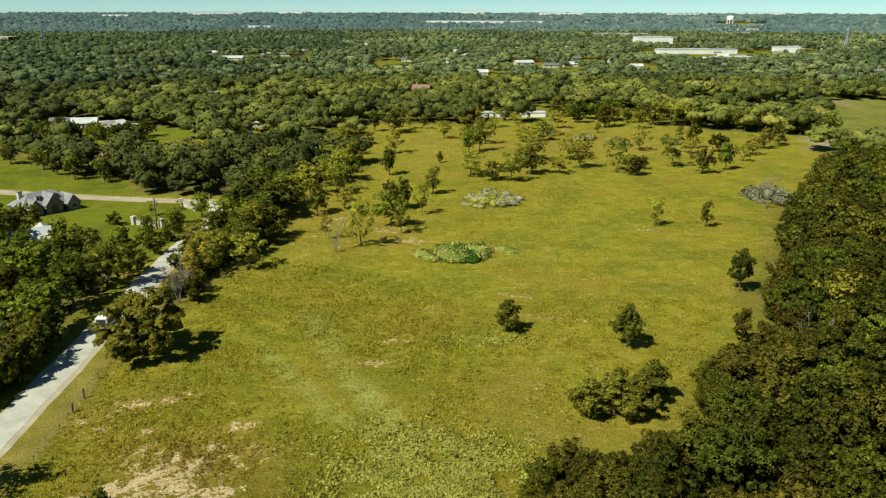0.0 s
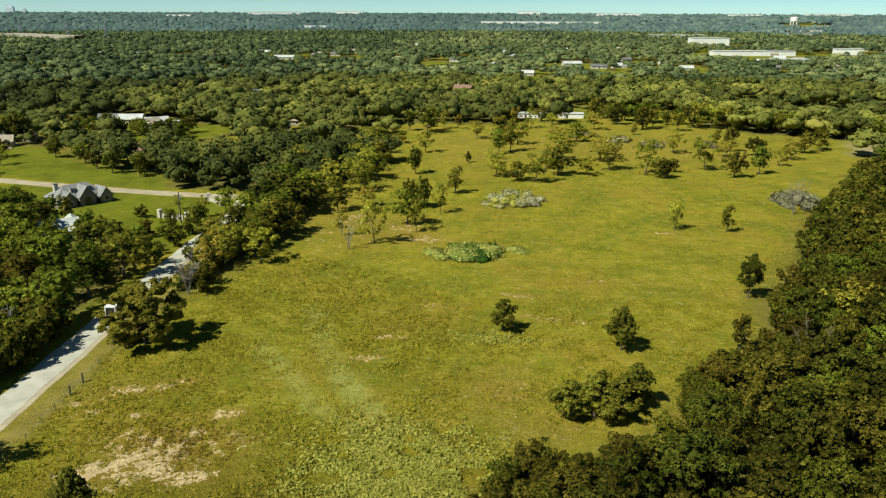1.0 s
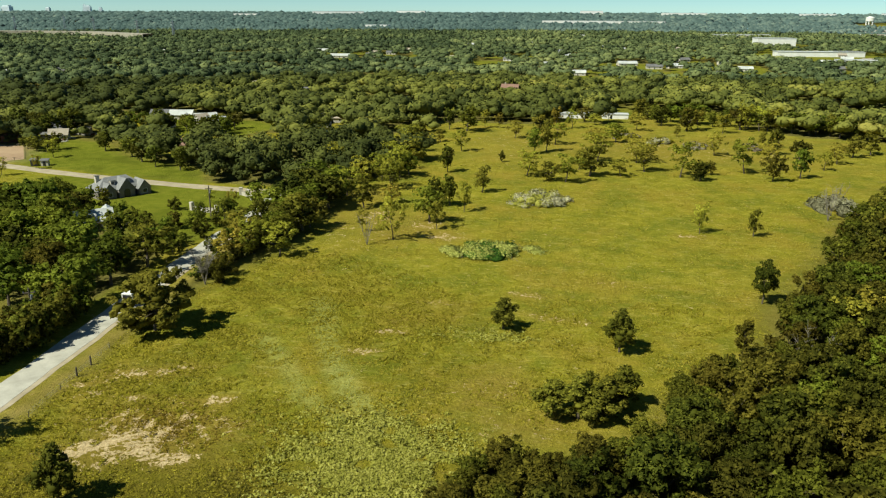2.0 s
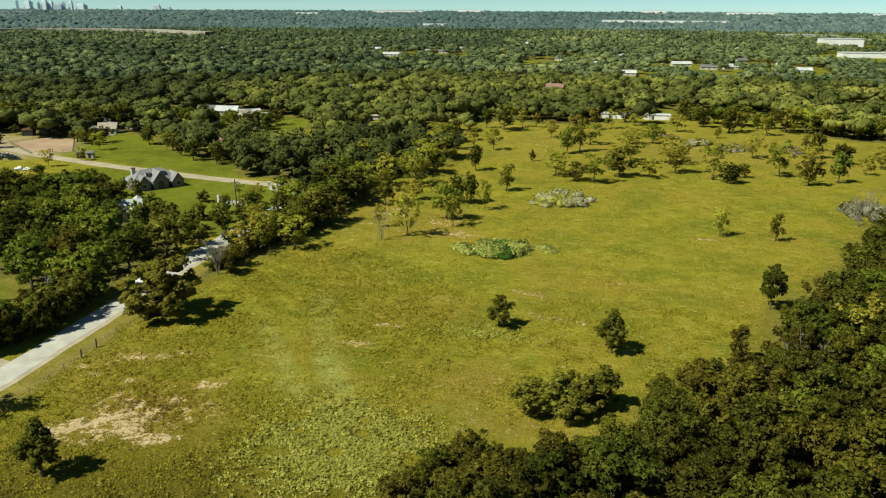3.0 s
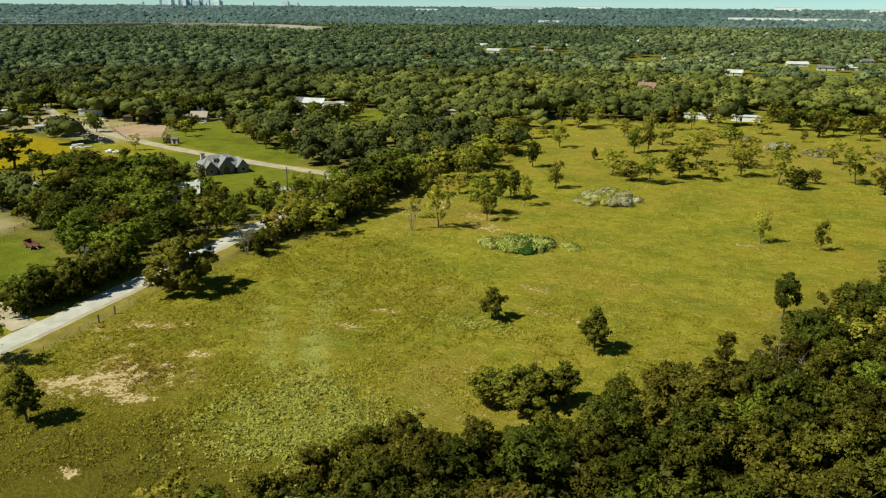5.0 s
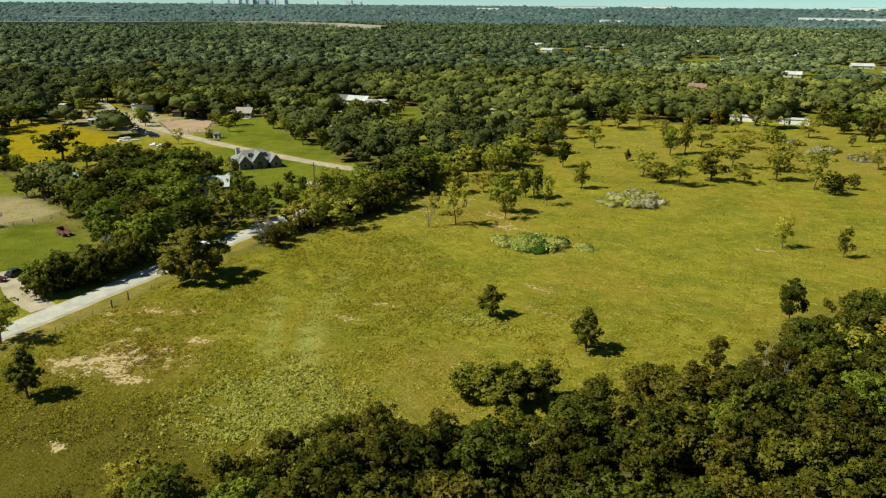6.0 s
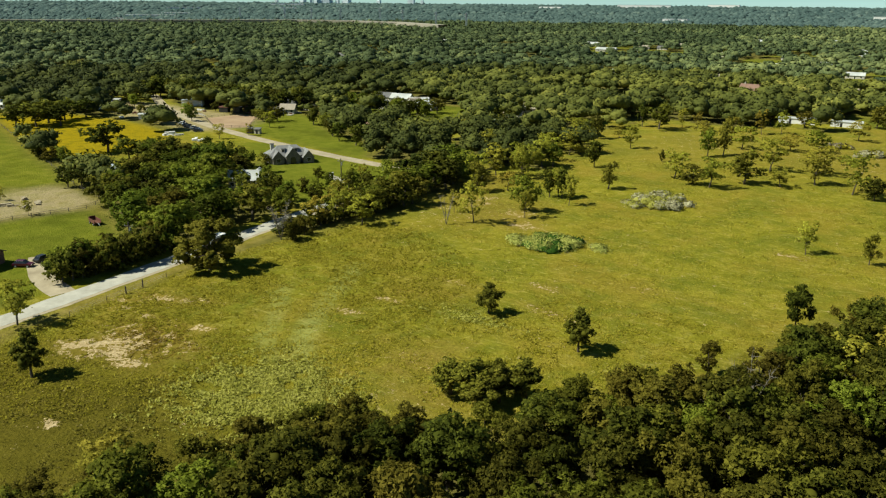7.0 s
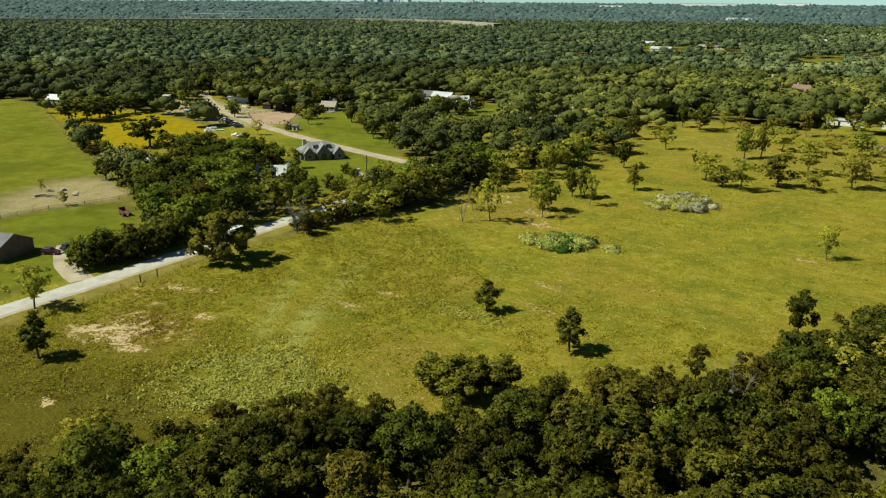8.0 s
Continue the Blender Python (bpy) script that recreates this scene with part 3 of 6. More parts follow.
ribbon("road_shoulder", [(x + 0.7, y) for x, y in ROAD[:-2]], 5.9, 0.03, M_GRAVEL, "tan gravel shoulder along the country road", "road shoulder")
ribbon("road", ROAD, 5.2, 0.06, M_ASPHALT, "pale worn asphalt country road with dirt edges", "road", 0.05)
ribbon("lane", LANE, 5.6, 0.05, M_GRAVEL, "pale gravel lane past the stone house", "road", 0.03)
ribbon("driveway", DRIVE, 5.0, 0.04, M_GRAVEL, "short gravel driveway beside the hedge", "driveway", 0.02)

bm = bmesh.new()
rims = [[bm.verts.new((x, y, z)) for x, y in ((-227, 279), (-200, 260), (-189, 269.5), (-209, 296), (-222, 299))] for z in (-0.1, 0.05)]
bm.faces.new(rims[1])
for k in range(5):
    bm.faces.new((rims[0][k], rims[0][(k + 1) % 5], rims[1][(k + 1) % 5], rims[1][k]))
tagged(part("riding_arena", bm, M_ARENA, None), "trampled reddish dirt of the fenced riding arena", "arena", kind="structure")


# ---- trees ----
def unit(v):
    return v / np.maximum(np.linalg.norm(v, axis=-1, keepdims=True), 1e-6)


def leaf_cards(rng, centres, radii, count, size, droop=-0.45, spread=0.22, wild=0.55, soft=0.62, outward=None, slim=0.8):
    """Small leaf sprays over the surface of rounded masses, most of them on the upper sides: points, faces and normals."""
    centres, radii = np.asarray(centres, float), np.asarray(radii, float)
    weight = radii.mean(1) ** 2
    pick = rng.choice(len(centres), count, p=weight / weight.sum())
    d = unit(rng.normal(size=(count, 3)))
    low = d[:, 2] < droop
    d[low, 2] *= -1
    at = centres[pick] + d * radii[pick] * (1 - spread + 1.5 * spread * rng.random((count, 1)))
    nrm = d + rng.normal(size=(count, 3)) * wild
    nrm[:, 2] += 0.25
    nrm = unit(nrm)
    u = unit(np.cross(nrm, rng.normal(size=(count, 3))))
    v = np.cross(nrm, u)
    s = (size * (0.45 + 1.1 * rng.random(count) ** 1.5))[:, None]
    u, v = u * s, v * s
    corners = np.stack([at - u * slim - v * 0.5, at + u * slim - v * 0.5 * rng.random((count, 1)), at + v], 1)
    round_way = d if outward is None else unit(np.asarray(outward, float)[pick] * 0.6 + d * 0.5)
    lit = unit(round_way * soft + nrm * (1 - soft))
    return corners.reshape(-1, 3), np.arange(count * 3).reshape(-1, 3), np.repeat(lit, 3, 0)


ICO = bmesh.new()
bmesh.ops.create_icosphere(ICO, subdivisions=1, radius=1.0)
ICO_V = np.array([v.co[:] for v in ICO.verts])
ICO_F = np.array([[v.index for v in f.verts] for f in ICO.faces])
ICO.free()


DOME_V = np.array([(math.cos(k * math.pi / 2), math.sin(k * math.pi / 2), -0.25) for k in range(4)]
                  + [(0.66 * math.cos(k * math.pi / 2 + 0.8), 0.66 * math.sin(k * math.pi / 2 + 0.8), 0.72) for k in range(4)])
DOME_F = np.array([(k, (k + 1) % 4, 4 + k) for k in range(4)] + [((k + 1) % 4, 4 + (k + 1) % 4, 4 + k) for k in range(4)] + [(4, 5, 6), (4, 6, 7)])


PEAK_V = np.array([(math.cos(k * math.tau / 5), math.sin(k * math.tau / 5), -0.3) for k in range(5)] + [(0, 0, 0.8)])
PEAK_F = np.array([(k, (k + 1) % 5, 5) for k in range(5)])


def mass_cores(rng, centres, radii, shrink, shape=(ICO_V, ICO_F)):
    """Inner masses that close a crown behind its leaves: points, faces and normals."""
    centres, radii = np.asarray(centres, float), np.asarray(radii, float)
    sv, sf = shape
    uneven = 0.8 + 0.4 * rng.random((len(centres), len(sv), 1))
    v = sv[None] * (radii[:, None] * shrink) * uneven + centres[:, None]
    f = sf[None] + (np.arange(len(centres)) * len(sv))[:, None, None]
    return v.reshape(-1, 3), f.reshape(-1, 3), np.tile(sv, (len(centres), 1))


def join(*pieces):
    """Several arrays of points, triangles and normals as one."""
    vs, fs, ns, start = [], [], [], 0
    for v, f, n in pieces:
        vs.append(v)
        fs.append(f + start)
        ns.append(n)
        start += len(v)
    return np.concatenate(vs), np.concatenate(fs), np.concatenate(ns)


def leafy_mesh(name, pieces, material):
    """A mesh of leaves whose normals follow the rounded masses that they clothe."""
    v, f, n = join(*pieces)
    me = mesh_of(name, v, f, material, True)
    me.attributes.new("custom_normal", "FLOAT_VECTOR", "POINT").data.foreach_set("vector", n.astype(np.float32).ravel())
    me.update()
    return me


def limbs(rng, tall, trunk, tips, lean=0.0, sides=5):
    """A tapered trunk with limbs that reach the middle of each leaf mass."""
    bm = bmesh.new()
    fork = tall * 0.32
    knee = Vector((lean * 0.4 + rng.uniform(-0.2, 0.2), rng.uniform(-0.2, 0.2), fork * 0.55))
    top = Vector((lean, 0, fork))
    rod(bm, (0, 0, -0.2), knee, trunk * 1.25, trunk, 7)
    rod(bm, knee, top, trunk, trunk * 0.8, 7)
    for c in tips:
        c = Vector(c)
        mid = top.lerp(c, 0.5) + Vector((rng.uniform(-0.3, 0.3), rng.uniform(-0.3, 0.3), 0.25))
        rod(bm, top, mid, trunk * 0.5, trunk * 0.32, sides)
        rod(bm, mid, c, trunk * 0.32, trunk * 0.1, sides)
    return bm


CROWNS = {   # boughs, half width, lowest leaves, bough size (all by height), tufts a bough, tuft's height to width
    "oak": (14, 0.43, 0.20, 0.165, 8, 0.85), "elm": (14, 0.34, 0.15, 0.135, 8, 1.2), "scrub": (12, 0.47, 0.05, 0.18, 7, 1.1),
    "thin": (12, 0.32, 0.16, 0.125, 6, 1.0), "spread": (30, 0.50, 0.04, 0.125, 7, 0.9), "cedar": (24, 0.31, 0.17, 0.105, 7, 0.9)}


def masses(rng, kind, tall):
    """A crown of boughs that each carry ragged tufts: boughs and tufts as centres and half axes, and each tuft's way out of the crown."""
    n, wide, low, size, tufts, stretch_z = CROWNS[kind]
    boughs, bough_r, cs, rs, outs = [], [], [], [], []
    mid = np.array((0, 0, tall * (low + 0.35)))
    for i in range(n):
        k = (i + 0.5) / n
        z = low + size * 0.6 + (0.96 - low - size * 1.3) * k
        if kind == "cedar":
            girth = math.sin(math.pi * min(1.0, 0.26 + 0.74 * k)) ** 0.8
        else:
            girth = math.sin(math.pi * (0.20 + 0.68 * k)) ** 0.6
        a = i * 2.4 + rng.uniform(-0.7, 0.7)
        r = max(0.0, wide * girth - size * 0.45) * ((rng.uniform(0.8, 1.0) if kind in ("cedar", "spread") else rng.uniform(0.6, 1.2)) if i % 4 else rng.uniform(0.0, 0.4))
        s = size * rng.uniform(0.65, 1.3) * (1.0 if kind != "cedar" else 0.55 + 0.6 * girth)
        c = np.array((r * math.cos(a), r * math.sin(a), z + rng.uniform(-0.04, 0.04))) * tall
        boughs.append(c)
        bough_r.append(np.array((1, 1, 0.9)) * s * tall)
        for _ in range(tufts):
            d = rng.normal(size=3)
            d[2] = d[2] * 0.8 + 0.25
            d /= np.linalg.norm(d)
            t = s * tall * rng.uniform(0.26, 0.52)
            at = c + d * s * tall * rng.uniform(0.5, 1.05)
            cs.append(at)
            rs.append(t * np.array((rng.uniform(0.75, 1.3), rng.uniform(0.75, 1.3), stretch_z * rng.uniform(0.7, 1.3))))
            outs.append(unit(unit(at - mid) + 0.7 * d))
    return boughs, bough_r, cs, rs, outs


def make_tree(kind, seed, tall, leaves, size, leaf, label, category="tree", core=0.38, name=""):
    """A model tree: an empty at its base with a trunk and a crown. It is copied to its places."""
    rng = np.random.RandomState(seed)
    boughs, bough_r, cs, rs, outs = masses(rng, kind, tall)
    root = thing(name or {"cedar": "juniper_tree", "scrub": "scrub_tree", "elm": "elm_tree", "oak": "oak_tree", "thin": "young_tree", "spread": "oak_tree"}[kind], plan(0, -600), label, category)
    tips = boughs[::2 if leaves > 1500 else 3] if kind != "cedar" else [(0, 0, tall * 0.9)]
    part("trunk", limbs(rng, tall, tall * (0.022 if kind != "thin" else 0.013), tips, rng.uniform(-0.5, 0.5), 5 if leaves > 1500 else 3), M_BARK, root)
    leafy = leaf_cards(rng, cs, rs, leaves, size, -0.55, 0.38, 0.65, 0.66, outs) if leaves > 1500 else leaf_cards(rng, cs, rs, leaves, size, -0.55, 0.3, 0.5, 0.78, outs)
    pieces = [leafy] if not core else [leafy, mass_cores(rng, boughs, bough_r, core)]
    part("crown", leafy_mesh("crown", pieces, leaf), leaf, root)
    return root


OAK_LABEL = "broad dark green oak with a dense rounded crown"
ELM_LABEL = "olive green elm with an open uneven crown"
SCRUB_LABEL = "low dense olive scrub tree at the wood's edge"
BRIGHT_LABEL = "fresh green leafy tree with a dense crown"
YELLOW_LABEL = "slender tree with thin yellowing leaves on rough grass"
CEDAR_LABEL = "dark green juniper with a pointed dense crown"
OAKS = [make_tree("oak", s, 10.0, 5200, 0.27, M_LEAF_OAK_DIMMED, OAK_LABEL) for s in (1, 2, 3)]
ELMS = [make_tree("elm", s, 10.0, 4200, 0.24, M_LEAF_ELM_DIMMED, ELM_LABEL, core=0.34) for s in (4, 5, 6)]
SCRUBS = [make_tree("scrub", s, 7.0, 3600, 0.21, M_LEAF_ELM_DIMMED, SCRUB_LABEL) for s in (7, 8)]
BRIGHTS = [make_tree("oak", s, 10.0, 5200, 0.25, M_LEAF_GREEN, BRIGHT_LABEL, name="leafy_tree") for s in (9, 10)]
YELLOWS = [make_tree("thin", s, 9.0, 1100, 0.27, M_LEAF_YELLOW, YELLOW_LABEL, core=0.0) for s in (11, 12, 13)]
CEDARS = [make_tree("cedar", s, 8.0, 4400, 0.17, M_LEAF_CEDAR, CEDAR_LABEL, core=0.6) for s in (14, 15)]
FAR_OAKS = [make_tree("oak", s, 10.0, 1050, 0.44, m, OAK_LABEL) for s, m in ((21, M_LEAF_OAK), (22, M_LEAF_OAK), (23, M_LEAF_ELM))]
FAR_ELMS = [make_tree("elm", s, 10.0, 1000, 0.40, m, ELM_LABEL, core=0.4) for s, m in ((24, M_LEAF_ELM), (25, M_LEAF_VERGE), (26, M_LEAF_GREEN))]
FAR_BRIGHTS = [make_tree("oak", s, 10.0, 1500, 0.40, M_LEAF_GREEN, BRIGHT_LABEL, name="leafy_tree") for s in (27, 28, 29)]
ROAD_TREE = make_tree("spread", 31, 10.0, 8500, 0.28, M_LEAF_VERGE, "broad olive tree standing alone on the road verge", core=0.6)
SHRUBS = [make_tree("scrub", s, 7.0, 1100, 0.34, m, "low dense green shrub", "shrub", name="scrub_tree") for s, m in ((41, M_LEAF_ELM), (42, M_LEAF_GREEN), (43, M_LEAF_OAK))]
MODEL_TREES = SHRUBS + OAKS + ELMS + SCRUBS + BRIGHTS + YELLOWS + CEDARS + FAR_OAKS + FAR_ELMS + FAR_BRIGHTS + [ROAD_TREE]
TALL = {"oak_tree": 10.0, "elm_tree": 10.0, "scrub_tree": 7.0, "leafy_tree": 10.0, "young_tree": 9.0, "juniper_tree": 8.0}
chance = random.Random(5)


def plant(models, x, y, tall, group, label="", wide=1.0):
    model = chance.choice(models)
    if y > 165 or x < -68:
        model = chance.choice({"oak_tree": FAR_OAKS, "elm_tree": FAR_ELMS, "leafy_tree": FAR_BRIGHTS}.get(model.name.split(".")[0], [model]))
    s = tall / TALL[model.name.split(".")[0]]
    tree = copy_thing(model, plan(x, y, chance.uniform(0, 360), (s * wide, s * wide, s)))
    return tagged(tree, label, group=group)


def scatter(outline, gap, seed, keep=None):
    """Places spread unevenly over an outline, at least about gap apart."""
    r = random.Random(seed)
    xs0, ys0 = [p[0] for p in outline], [p[1] for p in outline]
    spots, cells = [], {}
    tries = int((max(xs0) - min(xs0)) * (max(ys0) - min(ys0)) / gap ** 2 * 7)
    for _ in range(tries):
        x, y = r.uniform(min(xs0), max(xs0)), r.uniform(min(ys0), max(ys0))
        if not inside(np.array(x), np.array(y), outline) or (keep and not keep(x, y)):
            continue
        cx, cy = int(x // gap), int(y // gap)
        if any(math.hypot(x - a, y - b) < gap for i in (-1, 0, 1) for j in (-1, 0, 1) for a, b in cells.get((cx + i, cy + j), ())):
            continue
        cells.setdefault((cx, cy), []).append((x, y))
        spots.append((x, y))
    return spots


# the wood along the meadow
def seen_wood(x, y):
    return y > 38 and x < 0.60 * y + 32 and math.hypot(x - 82, y - 109) > 8.0


for x, y in scatter(WOODS_EDGE, 5.2, 3, seen_wood):
    edge = float(off_line(np.array(x), np.array(y), WOODS_EDGE[:21]))
    pick = chance.random()
    if edge < 4:
        models, tall = (SCRUBS, chance.uniform(4.5, 7)) if pick < 0.6 else (ELMS, chance.uniform(6, 8.5))
    elif pick < 0.58:
        models, tall = OAKS, chance.uniform(8, 11)
    elif pick < 0.84:
        models, tall = ELMS, chance.uniform(8, 11.5)
    elif pick < 0.93:
        models, tall = SCRUBS, chance.uniform(6, 8.5)
    elif pick < 0.985:
        models, tall = BRIGHTS, chance.uniform(8, 9.5)
    else:
        models, tall = YELLOWS, chance.uniform(8, 10)
    plant(models, x, y, tall, "trees of the near wood", wide=chance.uniform(0.95, 1.25))

for x, y in scatter(WOODS_EDGE, 3.3, 9, lambda x, y: seen_wood(x, y) and float(off_line(np.array(x), np.array(y), WOODS_EDGE[:21])) < 5.5 and y < 260):
    plant(SHRUBS, x, y, chance.uniform(2.0, 4.0), "undergrowth along the wood", "low olive undergrowth shrub along the wood's edge", 1.1)

# the wood between the road and the paddock
for x, y in scatter(WEST_WOODS, 6.2, 4):
    models = chance.choices((OAKS, BRIGHTS, ELMS, SCRUBS), (0.28, 0.52, 0.14, 0.06))[0]
    if float(off_line(np.array(x), np.array(y), [(-104, 182), (-98, 178)])) > 5.8:
        plant(models, x, y, chance.uniform(6.5, 11.5), "trees west of the road", wide=chance.uniform(1.1, 1.4))

# shrubs along the west side of the road
for k in range(26):
    y = 98 + k * 1.15
    x = -71.2 + 0.03 * (y - 98) + (-2.8 if k % 2 else 0.3) + chance.uniform(-0.6, 0.6)
    plant(SHRUBS, x, y, chance.uniform(5.2, 8.0), "hedge along the road", "dense green hedge shrub beside the road", 1.0)
for x, y, tall in ((-74, 171, 6), (-79, 175, 6.5), (-85, 178, 6), (-91, 181, 7), (-98, 186, 7), (-70.5, 179, 5), (-75, 184, 5.5), (-82, 186, 5), (-71, 164, 7), (-59.5, 163, 6),
                   (-58.5, 170, 6), (-58, 178, 6.5), (-58, 188, 6), (-57, 196, 7), (-59, 204, 7), (-71.5, 190, 5), (-72, 200, 5.5), (-64, 224, 5)):
    plant(SHRUBS, x, y, tall, "bushes by the road bend", "round green bush near the road bend", 1.0)

# tall dark oaks behind the yard
for k in range(20):
    plant(OAKS, -322 + 6.0 * k + chance.uniform(-2, 2), 322 - 0.35 * k + chance.uniform(-4, 6) + (8 if k > 14 else 0), chance.uniform(11, 14), "oaks behind the yard", "tall dark oak behind the dirt yard", 1.2)
for x, y, tall in ((-196, 287, 7), (-190, 291, 8), (-203, 291, 6), (-212, 305, 8), (-232, 306, 6), (-243, 300, 5)):
    plant(OAKS, x, y, tall, "trees round the yard", "dark round tree beside the dirt yard", 1.2)

for x, y, tall in ((-152, 189, 10), (-146, 186, 11), (-139, 190, 10), (-133, 192, 9), (-126, 192, 8), (-155, 197, 9), (-147, 197, 8), (-159, 190, 9), (-165, 198, 8), (-140, 199, 7), (-170, 190, 9), (-176, 214, 5), (-168, 226, 4)):
    plant(BRIGHTS if chance.random() < 0.5 else OAKS, x, y, tall, "trees west of the road", wide=1.35)
for x, y, tall in ((-184, 352, 9), (-176, 349, 8), (-168, 345, 9), (-154, 345, 8), (-146, 342, 9), (-138, 345, 8), (-160, 350, 7), (-192, 350, 9), (-150, 349, 8), (-163, 355, 8), (-171, 350, 8), (-143, 352, 9), (-185, 368, 9), (-166, 362, 7), (-94, 345, 9), (-88, 316, 8), (-83, 321, 9)):
    plant(OAKS + BRIGHTS, x, y, tall, "trees among the houses", "round green tree in front of the far houses", 1.2)
for k in range(24):
    plant(BRIGHTS + ELMS + OAKS, 62 + 5.4 * k + chance.uniform(-2, 2), 430 - 3.0 * k + chance.uniform(-4, 8), chance.uniform(8.5, 12), "trees behind the far meadow", "olive-green tree along the back of the meadow", 1.2)

# single trees: x, y, height
plant([ROAD_TREE], -52.0, 120.5, 12.0, "", wide=1.15)
plant([CEDARS[0]], 12.0, 131.5, 6.8, "", "small dark green juniper alone in the meadow", 1.15)
plant([CEDARS[1]], 33.0, 124.8, 8.8, "", "tall dark green juniper alone in the meadow", 1.0)
plant([CEDARS[1]], -37.0, 70.0, 9.0, "", "upright dark juniper beside the bare sandy patch", 0.95)
plant([CEDARS[0]], -1.0, 296.0, 5.0, "", "small pointed dark juniper in the far meadow", 0.8)
for x, y, tall, wide in ((22.0, 100.5, 6.2, 1.6), (25.5, 100.6, 6.8, 1.6), (28.0, 99.5, 5.6, 1.6), (29.5, 102.0, 6.8, 1.5), (32.5, 105.0, 7.2, 1.2)):
    plant(CEDARS, x, y, tall, "juniper clump", "wide dark juniper of the clump at the wood's edge", wide)
plant([ELMS[0]], 26.5, 104.0, 5.6, "juniper clump", "olive tree behind the juniper clump", 1.2)
plant([OAKS[2]], 63.5, 153.0, 9.0, "", "slim dark tree standing out from the wood's edge", 0.7)
plant([ELMS[1]], 54.0, 126.5, 6.5, "", "slim dark tree with open limbs at a gap in the wood", 0.8)
for x, y, tall in ((41, 106, 5.5), (45, 110, 6.5), (49, 112, 6), (39.5, 101, 5)):
    plant(ELMS, x, y, tall, "trees of the near wood", "olive tree with an open crown at the wood's edge", 1.3)
plant([YELLOWS[1]], 59.5, 204.5, 8.5, "", "young tree with thin leaves alone in the meadow", 0.9)
plant([ELMS[2]], 73.0, 203.5, 7.6, "", "slim young tree alone in the meadow", 0.7)
for x, y, tall in ((1.0, 56, 6), (3.5, 59, 7), (-4, 50, 6), (7.5, 64, 7.5), (10, 70, 7.5)):
    plant(ELMS, x, y, tall, "trees of the near wood", "olive tree with an open crown at the wood's tip", 1.15)
for x, y, tall in ((12.4, 81.2, 5.2), (15.0, 82.6, 5.6), (18.0, 83.6, 5.4), (20.6, 83.0, 5.0), (23.2, 82.0, 5.4), (26.0, 83.4, 5.6), (28.8, 84.6, 5.8), (31.0, 85.0, 6.4),
                   (20.1, 76.8, 6.6), (15.6, 74.0, 6.4), (25.9, 76.0, 7.0), (11.0, 77.0, 5.2)):
    plant(SCRUBS if tall < 6 else ELMS, x, y, tall, "trees of the near wood", "low olive scrub tree at the meadow's edge" if tall < 6 else "", 1.15 if tall < 6 else 1.5)
plant([YELLOWS[0]], -58.6, 80.5, 9.5, "", "open tree with forked trunk beside the road", 1.3)

# open trees over the far meadow: x, y, height, breadth, and what they are
SAVANNA = ((23.6, 263.2, 11.1, 1.39, "y"), (17.7, 264.9, 7.2, 1.52, "o"), (9.8, 273.0, 9.8, 1.64, "y"), (70.7, 273.4, 7.4, 1.15, "o"), (32.4, 275.0, 11.1, 1.36, "e"), (43.5, 276.9, 7.2, 1.8, "y"),
           (96.0, 277.0, 10.7, 0.86, "o"), (64.4, 277.6, 13.7, 1.19, "y"), (107.0, 283.5, 11.5, 0.78, "o"), (76.2, 284.6, 5.7, 0.82, "o"), (52.7, 286.1, 11.3, 1.48, "y"), (28.7, 287.1, 7.5, 0.87, "o"),
           (89.0, 289.1, 14.5, 1.16, "y"), (36.2, 302.1, 12.4, 1.58, "y"), (51.3, 304.0, 10.8, 1.64, "y"), (10.9, 316.9, 11.5, 0.8, "o"), (104.4, 317.3, 7.6, 1.8, "y"), (15.6, 322.6, 14.0, 0.67, "e"),
           (84.7, 325.4, 9.6, 1.33, "y"), (57.4, 328.3, 3.9, 1.44, "e"))
SAVANNA_NORTH = ((109.7, 330.7, 11.9, 0.6, "o"), (19.1, 341.3, 10.8, 1.64, "y"), (36.8, 347.7, 7.7, 1.8, "y"), (46.3, 351.1, 9.7, 1.24, "o"), (115.5, 351.8, 5.6, 1.8, "y"), (110.2, 353.9, 6.2, 0.94, "o"),
                 (0.6, 355.4, 9.0, 1.35, "e"), (11.3, 359.2, 11.9, 1.1, "e"), (76.2, 374.6, 5.3, 0.89, "o"), (19.6, 385.6, 12.7, 0.88, "e"), (99.8, 388.1, 10.5, 1.36, "e"), (59.0, 390.8, 9.8, 1.54, "y"),
                 (27.3, 392.3, 10.8, 0.94, "y"), (83.2, 392.4, 12.7, 1.05, "e"), (126.3, 397.8, 12.7, 1.15, "e"), (90.0, 398.5, 10.7, 1.13, "e"), (119.3, 398.7, 13.4, 1.1, "e"), (112.3, 399.5, 14.5, 1.09, "e"),
                 (39.1, 406.7, 6.4, 1.64, "y"), (73.1, 409.2, 10.3, 1.22, "o"))
